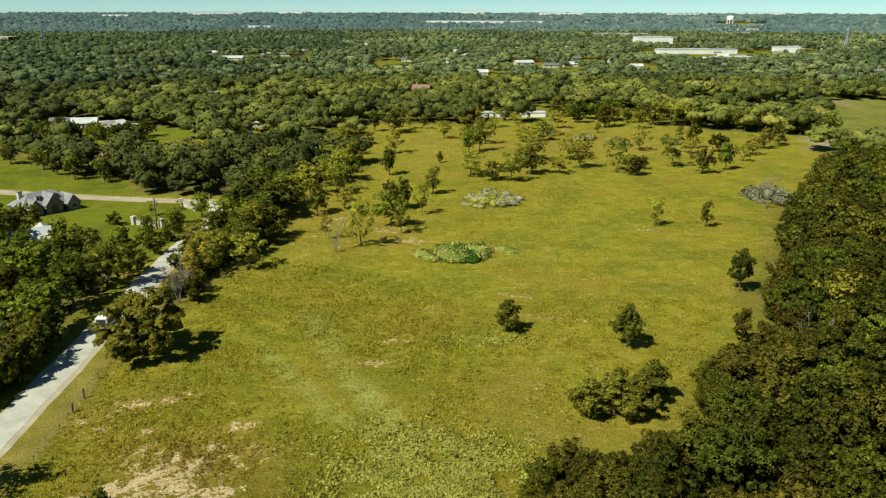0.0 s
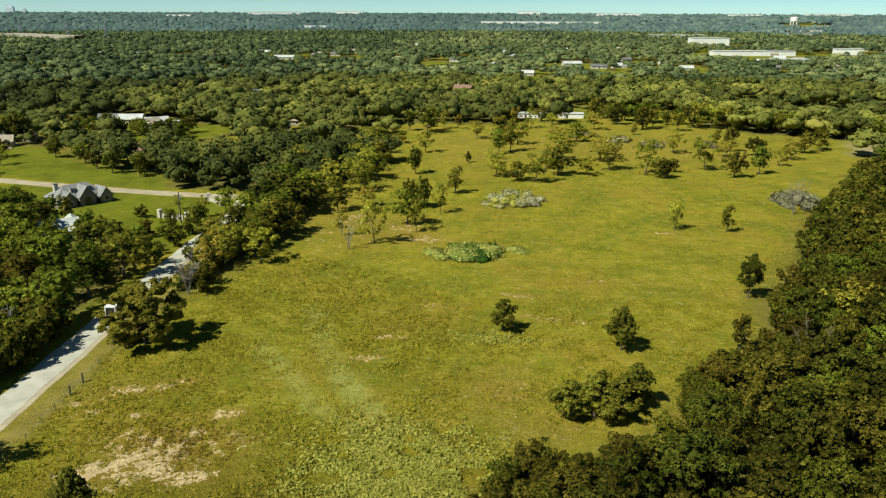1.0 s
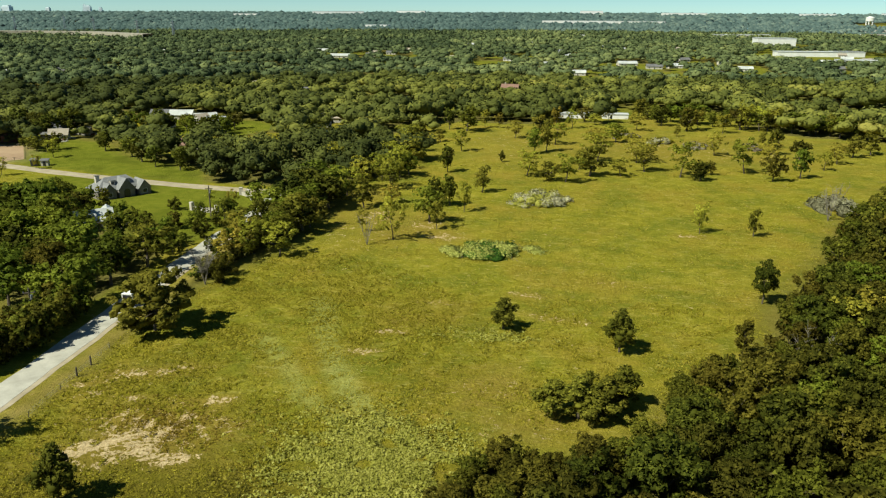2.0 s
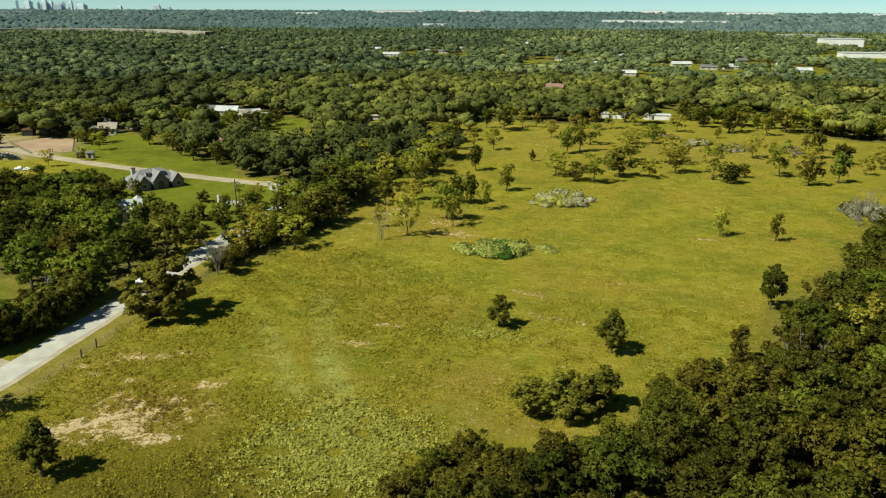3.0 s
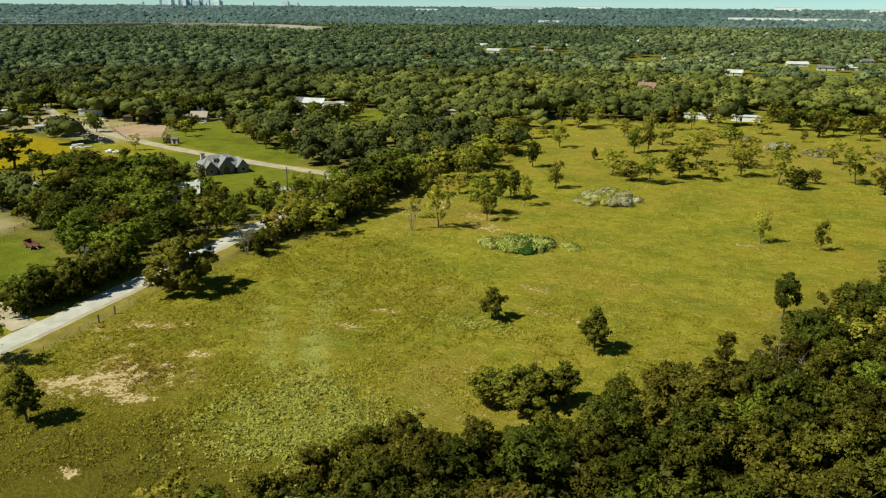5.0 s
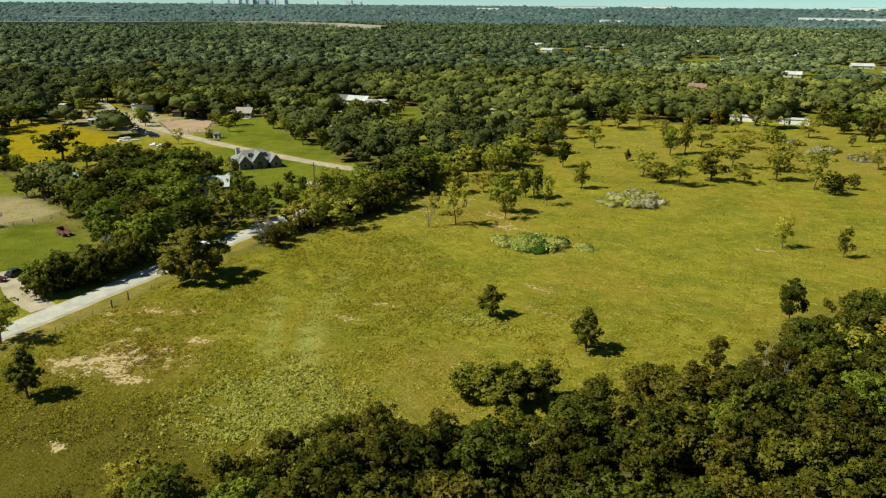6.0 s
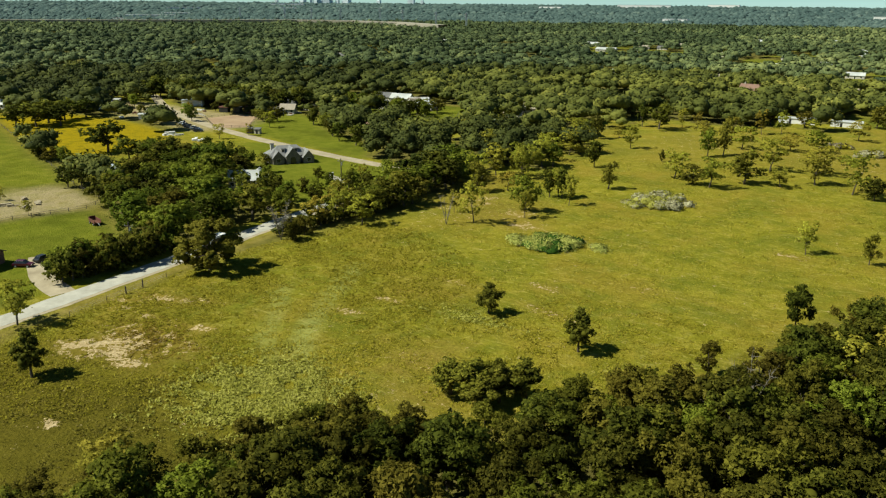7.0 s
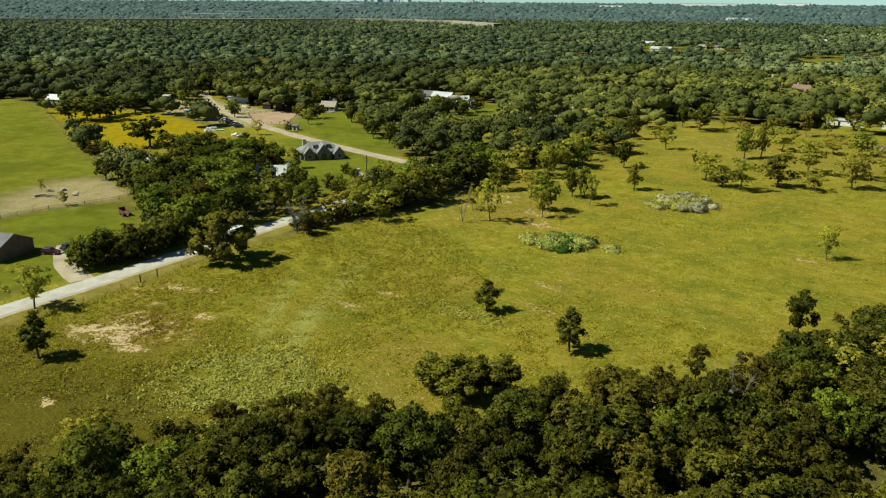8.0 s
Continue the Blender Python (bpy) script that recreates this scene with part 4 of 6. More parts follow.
SAVANNA_WEST = ((-9.6, 386.6, 8.0, 0.95, "y"), (-3.4, 243.0, 8.8, 0.97, "o"), (-20.7, 184.8, 12.9, 0.9, "y"), (-30.7, 191.4, 7.4, 0.73, "y"), (-11.1, 196.9, 8.5, 0.89, "e"), (-14.3, 203.4, 11.3, 1.01, "e"),
                (-13.0, 225.0, 10.2, 0.84, "e"), (-15.3, 223.4, 9.4, 0.63, "o"), (-11.4, 224.0, 10.1, 0.6, "o"), (-6.1, 216.4, 9.8, 0.75, "y"), (-36.7, 216.7, 9.2, 1.08, "e"), (-33.2, 240.5, 9.6, 0.83, "e"),
                (-29.5, 223.1, 6.5, 1.5, "y"), (-55.6, 233.5, 11.5, 1.57, "o"), (-19.8, 316.9, 10.2, 1.15, "e"), (-19.4, 273.2, 10.6, 0.67, "o"), (-39.8, 332.4, 11.3, 0.68, "o"), (-41.2, 313.5, 12.0, 1.57, "y"),
                (-32.0, 292.3, 4.3, 1.54, "e"), (-32.4, 340.0, 6.0, 1.8, "y"), (-24.4, 373.3, 13.4, 1.22, "o"), (-33.8, 377.7, 10.9, 0.7, "o"), (-16.7, 386.1, 9.2, 0.98, "y"), (-32.7, 266.3, 8.8, 1.15, "o"),
                (-44.7, 287.8, 9.5, 1.54, "e"), (-49.1, 262.7, 9.9, 1.15, "o"), (-61.7, 269.5, 10.3, 1.54, "e"))
SAVANNA_EAST = ((117, 321, 8.5, 1.2, "o"), (129, 314, 8.3, 1.3, "y"), (120, 300, 7.5, 1.2, "y"), (140, 330, 9, 1.2, "e"), (150, 338, 9, 1.2, "o"), (18, 420, 9, 1.2, "o"),
                (34, 418, 8, 1.3, "o"), (47, 422, 9, 1.2, "e"), (86, 420, 9, 1.2, "o"))
ROW_WEST = ((-45, 167, 8, "e"), (-46.9, 190, 9.5, "o"), (-49, 186, 9, "o"), (-51, 179, 8, "e"), (-52, 168, 9, "e"), (-54, 161, 8, "e"), (-46, 193, 8, "o"), (-54, 219, 11, "o"), (-57, 186, 9, "o"), (-58, 200, 9, "o"), (-56, 209, 10, "o"), (-60, 176, 8, "o"), (-52, 200, 9, "o"), (-50, 207, 9, "o"), (-47, 214, 10, "o"),
            (-49, 222, 10, "e"), (-46, 231, 9, "y"), (-43, 241, 10, "e"), (-35, 246, 10, "y"), (-35, 262, 10, "e"), (-40, 255, 9, "y"), (-38, 275, 9, "e"), (-36, 290, 9, "y"), (-56, 172, 8, "y"), (-52, 192, 8, "o"), (-50, 176, 7, "s"))
KINDS = {"o": OAKS + ELMS, "e": ELMS + YELLOWS + YELLOWS, "y": YELLOWS, "s": SCRUBS}
for row in (SAVANNA, SAVANNA_NORTH, SAVANNA_WEST, SAVANNA_EAST):
    for x, y, tall, wide, kind in row:
        plant(KINDS[kind], x, y, tall, "open trees round the meadow", wide=wide)
for x, y, tall, kind in ROW_WEST:
    plant(KINDS[kind], x, y, tall * 1.1, "open trees round the meadow", wide=chance.uniform(1.1, 1.5))


# the dark hedge on the meadow's side of the road
for k in range(22):
    y = 148 + k * 1.9
    plant([SHRUBS[2], SHRUBS[0]], -57.0 + 0.20 * (y - 148) + chance.uniform(-0.9, 0.9), y, chance.uniform(3.2, 4.8), "hedge along the road", "dense dark hedge shrub between road and meadow", 1.1)
for x, y, tall in ((74, 134, 9.5), (79, 140, 9.5)):
    plant(YELLOWS, x, y, tall, "", "golden-brown autumn tree within the near wood", 1.3)
for x, y, tall in ((-0.5, 58.5, 8.5), (2.2, 55.5, 8.0)):
    plant(YELLOWS, x, y, tall, "", "open golden-olive tree with forked stems at the wood's tip", 1.1)


def bare_tree(name, x, y, tall, seed, label, fine=90):
    """A leafless tree: a forked trunk with many thin twigs."""
    rng = np.random.RandomState(seed)
    root = thing(name, plan(x, y), label, "tree")
    bm = bmesh.new()
    twigs = bmesh.new()
    for k in range(4):
        a = k * 1.57 + rng.uniform(-0.4, 0.4)
        mid = Vector((math.cos(a) * tall * 0.12, math.sin(a) * tall * 0.12, tall * 0.45))
        end = Vector((math.cos(a) * tall * 0.28, math.sin(a) * tall * 0.28, tall * rng.uniform(0.75, 1.0)))
        rod(bm, (0, 0, -0.1), mid, tall * 0.009, tall * 0.007, 5)
        rod(bm, mid, end, tall * 0.007, tall * 0.002, 5)
        for _ in range(fine // 4):
            s = mid.lerp(end, rng.uniform(-0.4, 1.0))
            d = Vector((rng.normal() * 0.6, rng.normal() * 0.6, rng.uniform(0.1, 1.0))).normalized()
            rod(twigs, s, s + d * tall * rng.uniform(0.08, 0.2), 0.03, 0.012, 3)
    part("trunk", bm, M_DEADWOOD, root)
    part("twig_spray", twigs, M_DEADWOOD, root)
    return root


bare_tree("bare_tree", -26.5, 180.0, 8.5, 1, "leafless pale tree at the meadow's edge")
bare_tree("bare_tree", -54.0, 145.5, 9.0, 2, "leafless grey tree beside the road", 460)
for x, y, s in ((62, 116, 3), (98, 224, 8), (104, 236, 9)):
    bare_tree("dead_tree", x, y, 9.4, s, "bleached dead tree standing in the wood", 120)
plant([SCRUBS[1]], -51.5, 147.0, 5.5, "", "dark round bush beside the road", 1.0)
plant([SCRUBS[0]], -52.0, 152.0, 5.0, "", "dark round bush beside the road", 1.0)


# woods beyond, too many to count: trees get simpler with distance
def woodland(name, spots, tall, lumps, cards, size, seed, label, core=0.8, leaf=M_LEAF_FAR, girth=1.0, shape=(ICO_V, ICO_F)):
    rng = np.random.RandomState(seed)
    n = len(spots)
    spots = np.asarray(spots, float)
    x, y = spots[:, 0], spots[:, 1]
    talls = tall * np.clip(rng.normal(0.95, 0.22, n) + 0.16 * rolling(x, y, 40.0, 21), 0.5, 1.5)
    wides = girth * rng.uniform(0.85, 1.3, n)
    # old dark woods to the west, younger and lighter stands among them
    kinds = 0.47 + 0.22 * rolling(x, y, 70.0, 22) + 0.19 * rolling(x, y, 260.0, 23) + rng.normal(0, 0.12, n) - 0.19 * np.clip((-210 - x + 0.1 * y) / 120, 0, 1)
    base = height(x, y)
    cs, rs = [], []
    for k in range(lumps):
        a = rng.uniform(0, 6.28, n)
        if k == 0:
            r, z, s = 0.0 * talls, base + talls * 0.60, talls * rng.uniform(0.27, 0.32, n)
        else:
            r = talls * 0.27 * rng.uniform(0.75, 1.25, n)
            z, s = base + talls * rng.uniform(0.38, 0.70, n), talls * rng.uniform(0.16, 0.25, n)
        cs.append(np.stack([x + r * wides * np.cos(a), y + r * wides * np.sin(a), z], -1))
        rs.append(np.stack([s * 1.1 * wides, s * 1.1 * wides, s * (0.95 if k else 1.05)], -1))
    cs, rs = np.concatenate(cs), np.concatenate(rs)
    tint = np.tile(kinds, lumps)
    pieces = [mass_cores(rng, cs, rs, core, shape)]
    tints = [np.repeat(tint, len(shape[0]))]
    if cards:
        pieces.append(leaf_cards(rng, cs, rs * (1.0 if cards > 40 else core), cards * n, size, -0.1, 0.22, 0.6 if cards > 100 else 0.45, 0.55 if cards > 100 else 0.72))
        # each spray takes the hue of the tree that it hangs nearest to
        middle = pieces[1][0].reshape(-1, 3, 3).mean(1)
        cell = {}
        for i, (u, v) in enumerate(zip(x, y)):
            cell.setdefault((int(u // 14), int(v // 14)), []).append(i)
        grid = np.full(len(middle), -1)
        keys = np.stack([middle[:, 0] // 14, middle[:, 1] // 14], -1).astype(int)
        order = np.lexsort((keys[:, 1], keys[:, 0]))
        cuts = np.flatnonzero(np.any(np.diff(keys[order], axis=0), axis=1)) + 1
        for group in np.split(order, cuts):
            i, j = keys[group[0]]
            close = np.array([q for a in (-1, 0, 1) for b in (-1, 0, 1) for q in cell.get((i + a, j + b), ())])
            gap = np.hypot(middle[group, 0][:, None] - x[close], middle[group, 1][:, None] - y[close])
            grid[group] = close[gap.argmin(1)]
        tints.append(np.repeat(kinds[grid], 3))
    me = leafy_mesh(name, pieces, leaf)
    me.attributes.new("kind", "FLOAT", "POINT").data.foreach_set("value", np.concatenate(tints).astype(np.float32))
    return tagged(new(name, me), label, "woodland", kind="stuff")


def annulus(r0, r1, gap, seed, a0=-35, a1=69):
    """Places over a ring sector, spread evenly with some play; angles in degrees from straight ahead, to the left."""
    rng = np.random.RandomState(seed)
    x, y = np.meshgrid(np.arange(-r1, r1, gap), np.arange(0, r1, gap))
    x = (x + 0.5 * gap * (np.arange(len(x)) % 2)[:, None] + rng.uniform(-0.42, 0.42, x.shape) * gap).ravel()
    y = (y + rng.uniform(-0.42, 0.42, y.shape) * gap).ravel()
    r, a = np.hypot(x - 40, y), np.degrees(np.arctan2(40 - x, y))
    ok = (r > r0) & (r < r1) & (a > a0) & (a < a1)
    x, y = x[ok], y[ok]
    ok = wooded(x, y)
    return np.stack([x[ok], y[ok]], -1)


woodland("woodland", annulus(120, 340, 7.6, 31), 10.5, 8, 240, 0.62, 41, "dense dark green woods round the fields", 0.68, M_LEAF_FAR, 1.12)
woodland("woodland", [p for p in scatter([(-285, 300), (-300, 345), (-400, 410), (-470, 370), (-400, 300), (-345, 262), (-330, 285)], 7.0, 51) if float(off_line(np.array(p[0]), np.array(p[1]), LANE)) > 6], 11.5, 8, 150, 0.7, 46, "tall dark woods behind the dirt yard", 0.7)
woodland("woodland", annulus(340, 640, 8.4, 32), 10.0, 4, 70, 0.95, 42, "dense dark green woods beyond the meadow", 0.88, M_LEAF_FAR, 1.32)
# from here outwards the leaf colours have haze painted in
woodland("woodland", annulus(640, 1300, 9.8, 33), 9.8, 2, 34, 1.35, 43, "far olive and dark green woods", 0.95, M_LEAF_LIGHT_HAZE, 1.4, (DOME_V, DOME_F))
woodland("woodland", annulus(1300, 2000, 10.5, 34), 9.5, 1, 8, 2.0, 44, "far dark green woods", 1.5, M_LEAF_LIGHT_HAZE, 1.3, (PEAK_V, PEAK_F))
woodland("woodland", annulus(2000, 2900, 13.0, 36), 10.0, 1, 0, 2.0, 47, "far dark green woods below the skyline", 2.0, M_LEAF_HAZE, 1.35, (PEAK_V, PEAK_F))
woodland("woodland", annulus(2900, 4680, 21.0, 35), 11.0, 1, 0, 2.0, 45, "woods along the skyline", 2.4, M_LEAF_HAZE, 1.9, (PEAK_V, PEAK_F))


# ---- grass and weeds ----
def grass_material(name, dark, mid, light, scale):
    """Blades: tone by blade, hue by patches of the meadow."""
    m, n, l, p = nodes_of(name)
    co = n.new("ShaderNodeTexCoord").outputs["Object"]
    geo = n.new("ShaderNodeNewGeometry").outputs["Random Per Island"]
    patch = noise_node(n, l, scale, 4.0, 0.65, co)
    tone = calc(n, l, "ADD", calc(n, l, "MULTIPLY", geo, 0.45), calc(n, l, "MULTIPLY", patch, 0.75))
    col = ramp(n, l, tone, (0.32, dark), (0.6, mid), (0.86, light))
    l.new(col, p.inputs["Base Color"])
    p.inputs["Roughness"].default_value = 0.8
    p.inputs["Specular IOR Level"].default_value = 0.03
    tr = n.new("ShaderNodeBsdfTranslucent")
    l.new(col, tr.inputs["Color"])
    sh = n.new("ShaderNodeMixShader")
    sh.inputs[0].default_value = 0.3
    l.new(p.outputs[0], sh.inputs[1])
    l.new(tr.outputs[0], sh.inputs[2])
    l.new(sh.outputs[0], n["Material Output"].inputs["Surface"])
    return m


M_GRASS = grass_material("rough_grass_blades", (0.185, 0.173, 0.014), (0.292, 0.254, 0.023), (0.43, 0.36, 0.062), 0.22)
# olive-brown blades, with the vignette's darkening in their colour
M_VIGNETTE_GRASS = grass_material("olive_brown_vignette_grass", (0.075, 0.072, 0.01), (0.14, 0.122, 0.018), (0.24, 0.2, 0.04), 0.22)
M_WEED = grass_material("leafy_weeds", (0.135, 0.126, 0.011), (0.238, 0.212, 0.019), (0.38, 0.325, 0.045), 0.3)


M_PALE_WEED = grass_material("pale_leafy_weeds", (0.20, 0.202, 0.030), (0.325, 0.315, 0.058), (0.46, 0.435, 0.11), 0.3)
M_GOLD_WEED = grass_material("golden_brown_weeds", (0.12, 0.085, 0.012), (0.20, 0.145, 0.02), (0.31, 0.235, 0.04), 0.4)


def clear_of_things(x, y):
    """Off the roads, off the barest ground."""
    road = np.minimum(off_line(x, y, ROAD), off_line(x, y, LANE))
    sand = np.zeros(np.shape(x))
    for bx, by, ra, rb, turn, most in SANDY + WORN:
        c, s = math.cos(radians(turn)), math.sin(radians(turn))
        u, v = (x - bx) * c + (y - by) * s, (y - by) * c - (x - bx) * s
        sand = np.maximum(sand, most * np.clip(1.5 - np.hypot(u / ra, v / rb), 0, 1))
    return (road > 7.0 + 0.8 * rolling(x, y, 4.0, 5)) & (sand + 0.45 * rolling(x, y, 2.6, 6) < 0.62)


def places(rng, outline, count, x0, x1, y0, y1):
    x, y = rng.uniform(x0, x1, count), rng.uniform(y0, y1, count)
    ok = (inside(x, y, outline) | inside(x - 4.0, y + 3.0, outline)) & clear_of_things(x, y)
    return x[ok], y[ok]


def blades(name, rng, x, y, per, tall, wide, label, material=None):
    """Tufts of bent blades, in one mesh."""
    n = len(x)
    grow = 0.6 + 0.8 * rng.random(n) + 0.35 * rolling(x, y, 9.0, 12)
    grow = np.repeat(np.clip(grow, 0.35, 1.8), per)
    a = rng.uniform(0, 6.28, n * per)
    bx = np.repeat(x, per) + rng.normal(0, wide * 1.6, n * per)
    by = np.repeat(y, per) + rng.normal(0, wide * 1.6, n * per)
    lean = rng.uniform(0.3, 1.9, n * per) * tall * grow
    w = wide * rng.uniform(0.6, 1.3, n * per)
    up = tall * grow * rng.uniform(0.6, 1.1, n * per)
    cx, cy = np.cos(a), np.sin(a)
    lo1 = np.stack([bx - cy * w, by + cx * w, np.full(n * per, -0.05)], -1)
    lo2 = np.stack([bx + cy * w, by - cx * w, np.full(n * per, -0.05)], -1)
    tip = np.stack([bx + cx * lean, by + cy * lean, up], -1)
    v = np.stack([lo1, lo2, tip], 1).reshape(-1, 3)
    f = np.arange(n * per * 3).reshape(-1, 3)
    lit = np.stack([rng.normal(0, 0.28, n * per), rng.normal(0, 0.28, n * per), np.ones(n * per)], -1)
    lit /= np.linalg.norm(lit, axis=1)[:, None]
    return tagged(new(name, leafy_mesh(name, [(v, f, np.repeat(lit, 3, 0))], material or M_GRASS)), label, "grass", kind="stuff")


grow = np.random.RandomState(21)
near_x, near_y = places(grow, MEADOW, 60000, -60, 62, 42, 150)
dull = soft_area(near_x, near_y, BROWN_VIGNETTE, 20.0) > grow.random(len(near_x))
blades("meadow_grass", grow, near_x[~dull], near_y[~dull], 5, 0.15, 0.10, "rough yellow-green meadow grass in uneven tufts")
blades("meadow_grass", grow, near_x[dull], near_y[dull], 5, 0.16, 0.10, "olive-brown grass with a painted vignette at the low end of the meadow", M_VIGNETTE_GRASS)
blades("meadow_grass", grow, *places(grow, MEADOW, 24000, -55, 110, 150, 300), 3, 0.14, 0.16, "rough yellow-green grass of the far meadow")


def weed_clumps(name, rng, x, y, leaves, size, tall, material, label, category="weeds"):
    """Low leafy clumps, in one mesh."""
    s = size * rng.uniform(0.6, 1.4, len(x))
    cs = np.stack([x, y, s * 0.15], -1)
    rs = np.stack([s, s, s * tall], -1)
    rs *= np.stack([rng.uniform(0.7, 1.5, len(x)), rng.uniform(0.7, 1.5, len(x)), rng.uniform(0.6, 1.3, len(x))], -1)
    pieces = []
    for v, f, n in (leaf_cards(rng, cs, rs, leaves * len(x), size * 0.42, 0.1, 0.4, 0.55, 0.6),):
        n = n + np.array((0, 0, 0.7))    # soft leaves that mostly face the sky
        pieces.append((v, f, n / np.maximum(np.linalg.norm(n, axis=1), 0.01)[:, None]))
    return tagged(new(name, leafy_mesh(name, pieces, material)), label, category, kind="stuff")


WEST_WEEDS = [(-54, 90), (-53, 125), (-47, 150), (-36, 140), (-30, 110), (-18, 100), (-10, 92), (-20, 72), (-34, 60), (-50, 62)]
BACK_WEEDS = [(-50, 150), (-44, 172), (-30, 172), (-10, 160), (10, 128), (0, 108), (-20, 125)]


def thinning(outline, count, edge, x0, x1, y0, y1):
    """Places that thin out towards the outline's edge, in uneven patches."""
    x, y = places(grow, outline, count, x0, x1, y0, y1)
    ok = soft_area(x, y, outline, edge) * (0.85 + 0.5 * rolling(x, y, 7.0, 41)) > 0.75 * grow.random(len(x))
    return x[ok], y[ok]


wx, wy = grow.normal(-2.0, 6.0, 5600), grow.normal(85.0, 5.2, 5600)
thick = inside(wx, wy, MEADOW) & (rolling(wx, wy, 6.0, 9) > -0.5)
weed_clumps("weeds", grow, wx[thick], wy[thick], 9, 0.45, 0.75, M_PALE_WEED, "tall pale green leafy weeds in the meadow")
weed_clumps("weeds", grow, *thinning(WEST_WEEDS, 20000, 14.0, -55, -8, 58, 152), 6, 0.31, 0.52, M_WEED, "low leafy green weeds near the road")
weed_clumps("weeds", grow, *thinning(BACK_WEEDS, 13000, 22.0, -52, 12, 106, 174), 6, 0.36, 0.52, M_WEED, "low leafy green weeds in the meadow")


jx_w, jy_w = grow.normal(10, 4.5, 260), grow.normal(128, 1.8, 260)
weed_clumps("weeds", grow, jx_w, jy_w, 9, 0.40, 0.6, M_PALE_WEED, "pale leafy weeds round the lone juniper")
gx_w, gy_w = np.concatenate([grow.normal(-28.5, 4.5, 520), grow.normal(-36, 5.5, 560)]), np.concatenate([grow.normal(87.5, 2.8, 520), grow.normal(90.5, 2.6, 560)])
bald = rolling(gx_w, gy_w, 3.0, 33) > -0.15
weed_clumps("weeds", grow, gx_w[bald], gy_w[bald], 6, 0.36, 0.5, M_GOLD_WEED, "golden-brown dry weeds round the bare sand")


def mound(name, x, y, long, deep, tall, turn, seed, parts, label, category):
    """A tangled heap: leaf sprays over a lumpy mass, with loose stems."""
    rng = np.random.RandomState(seed)
    root = thing(name, plan(x, y, turn), label, category)
    for part_name, material, count, size, x0, x1 in parts:
        cs, rs = [], []
        for _ in range(22):
            u, v = rng.uniform(x0, x1), rng.uniform(-0.8, 0.8)
            if u * u + v * v < 1:
                k = math.sqrt(1 - u * u - v * v)
                cs.append((u * long, v * deep, tall * k * 0.4))
                rs.append((long * 0.24, deep * 0.3, tall * (0.25 + 0.5 * k)))
        leafy = leaf_cards(rng, cs, rs, count, size, 0.0, 0.3)
        part(part_name, leafy_mesh(part_name, [leafy, mass_cores(rng, cs, rs, 0.7)], material), material, root)
    stems = bmesh.new()
    for _ in range(70 if seed < 6 else 30):
        a, k = rng.uniform(0, 6.28), math.sqrt(rng.random())
        s = Vector((math.cos(a) * k * long, math.sin(a) * k * deep, tall * (1 - k) * 0.6))
        d = Vector((rng.normal(), rng.normal(), rng.uniform(0, 0.9))).normalized() * rng.uniform(0.8, 2.2)
        rod(stems, s, s + d, 0.04, 0.015, 4)
    tagged(part("stems", stems, M_DEADWOOD, root), kind="stuff")
    return root


mound("bramble_thicket", 6.0, 178.5, 11.5, 8.0, 1.7, 0, 3, (("pale_foliage", M_BRAMBLE, 5600, 0.24, -1.0, 1.0), ("dark_vine", M_VINE, 1300, 0.26, -0.5, 0.35)),
      "low bramble thicket with pale leaves and dark green vines", "bush")
mound("brush_pile", 16.0, 233.0, 9.0, 10.0, 2.8, 10, 4, (("dry_twig", M_TWIG, 2600, 0.30, -1.0, 1.0), ("pale_weed", M_PALE_WEED, 1700, 0.28, -0.9, 1.0)),
      "grey pile of dry brush in the meadow", "brush pile")
mound("brush_pile", 104, 234, 5.0, 11.0, 4.5, 20, 5, (("dry_twig", M_TWIG, 3000, 0.34, -1.0, 1.0),), "grey leafless thicket at the wood's edge", "brush pile")
for x, y, u, v, tall, seed in ((52, 366, 7, 5, 1.8, 6), (66, 354, 8, 5, 2.0, 7), (80, 345, 7, 5, 1.8, 8), (104, 346, 7, 4, 1.6, 10)):
    mound("brush_pile", x, y, u, v, tall, seed * 9, seed, (("dry_twig", M_TWIG, 700, 0.5, -1.0, 1.0), ("olive_weed", M_WEED, 700, 0.5, -1.0, 1.0)), "grey-brown dry brush beyond the open trees", "brush pile")


# ---- fence, poles and signs ----
def post(x, y, tall, r, seed, label="dark wooden fence post standing in rough grass"):
    rng = random.Random(seed)
    root = thing("fence_post", pose(x, y, 0, rng.uniform(-4, 4), rng.uniform(-4, 4), rng.uniform(0, 90)), label, "post", "fence along the road")
    part("shaft", rod(bmesh.new(), (0, 0, -0.3), (0, 0, tall), r, r * 0.85, 7), M_WOOD, root)
    return root


FENCE = [(-54.2, 88.0), (-54.9, 96.5), (-55.2, 101.2), (-55.4, 105.4), (-56.0, 112.0)]
for k, (x, y) in enumerate(FENCE):
    big = k in (2, 3)
    post(x, y, 1.7 if big else 1.15, 0.16 if big else 0.06, k, "thick dark wooden fence post in rough grass" if big else "thin weathered fence post in rough grass")
wires = bpy.data.curves.new("fence_wire", "CURVE")
wires.dimensions, wires.bevel_depth, wires.bevel_resolution = "3D", 0.012, 1
for z in (0.45, 0.8, 1.1):
    sp = wires.splines.new("POLY")
    sp.points.add(len(FENCE) - 1)
    for p, (x, y) in zip(sp.points, FENCE):
        p.co = (x, y, z, 1)
wires.materials.append(M_STEEL)
tagged(new("fence_wire", wires), "thin wires strung between the fence posts", "wire")


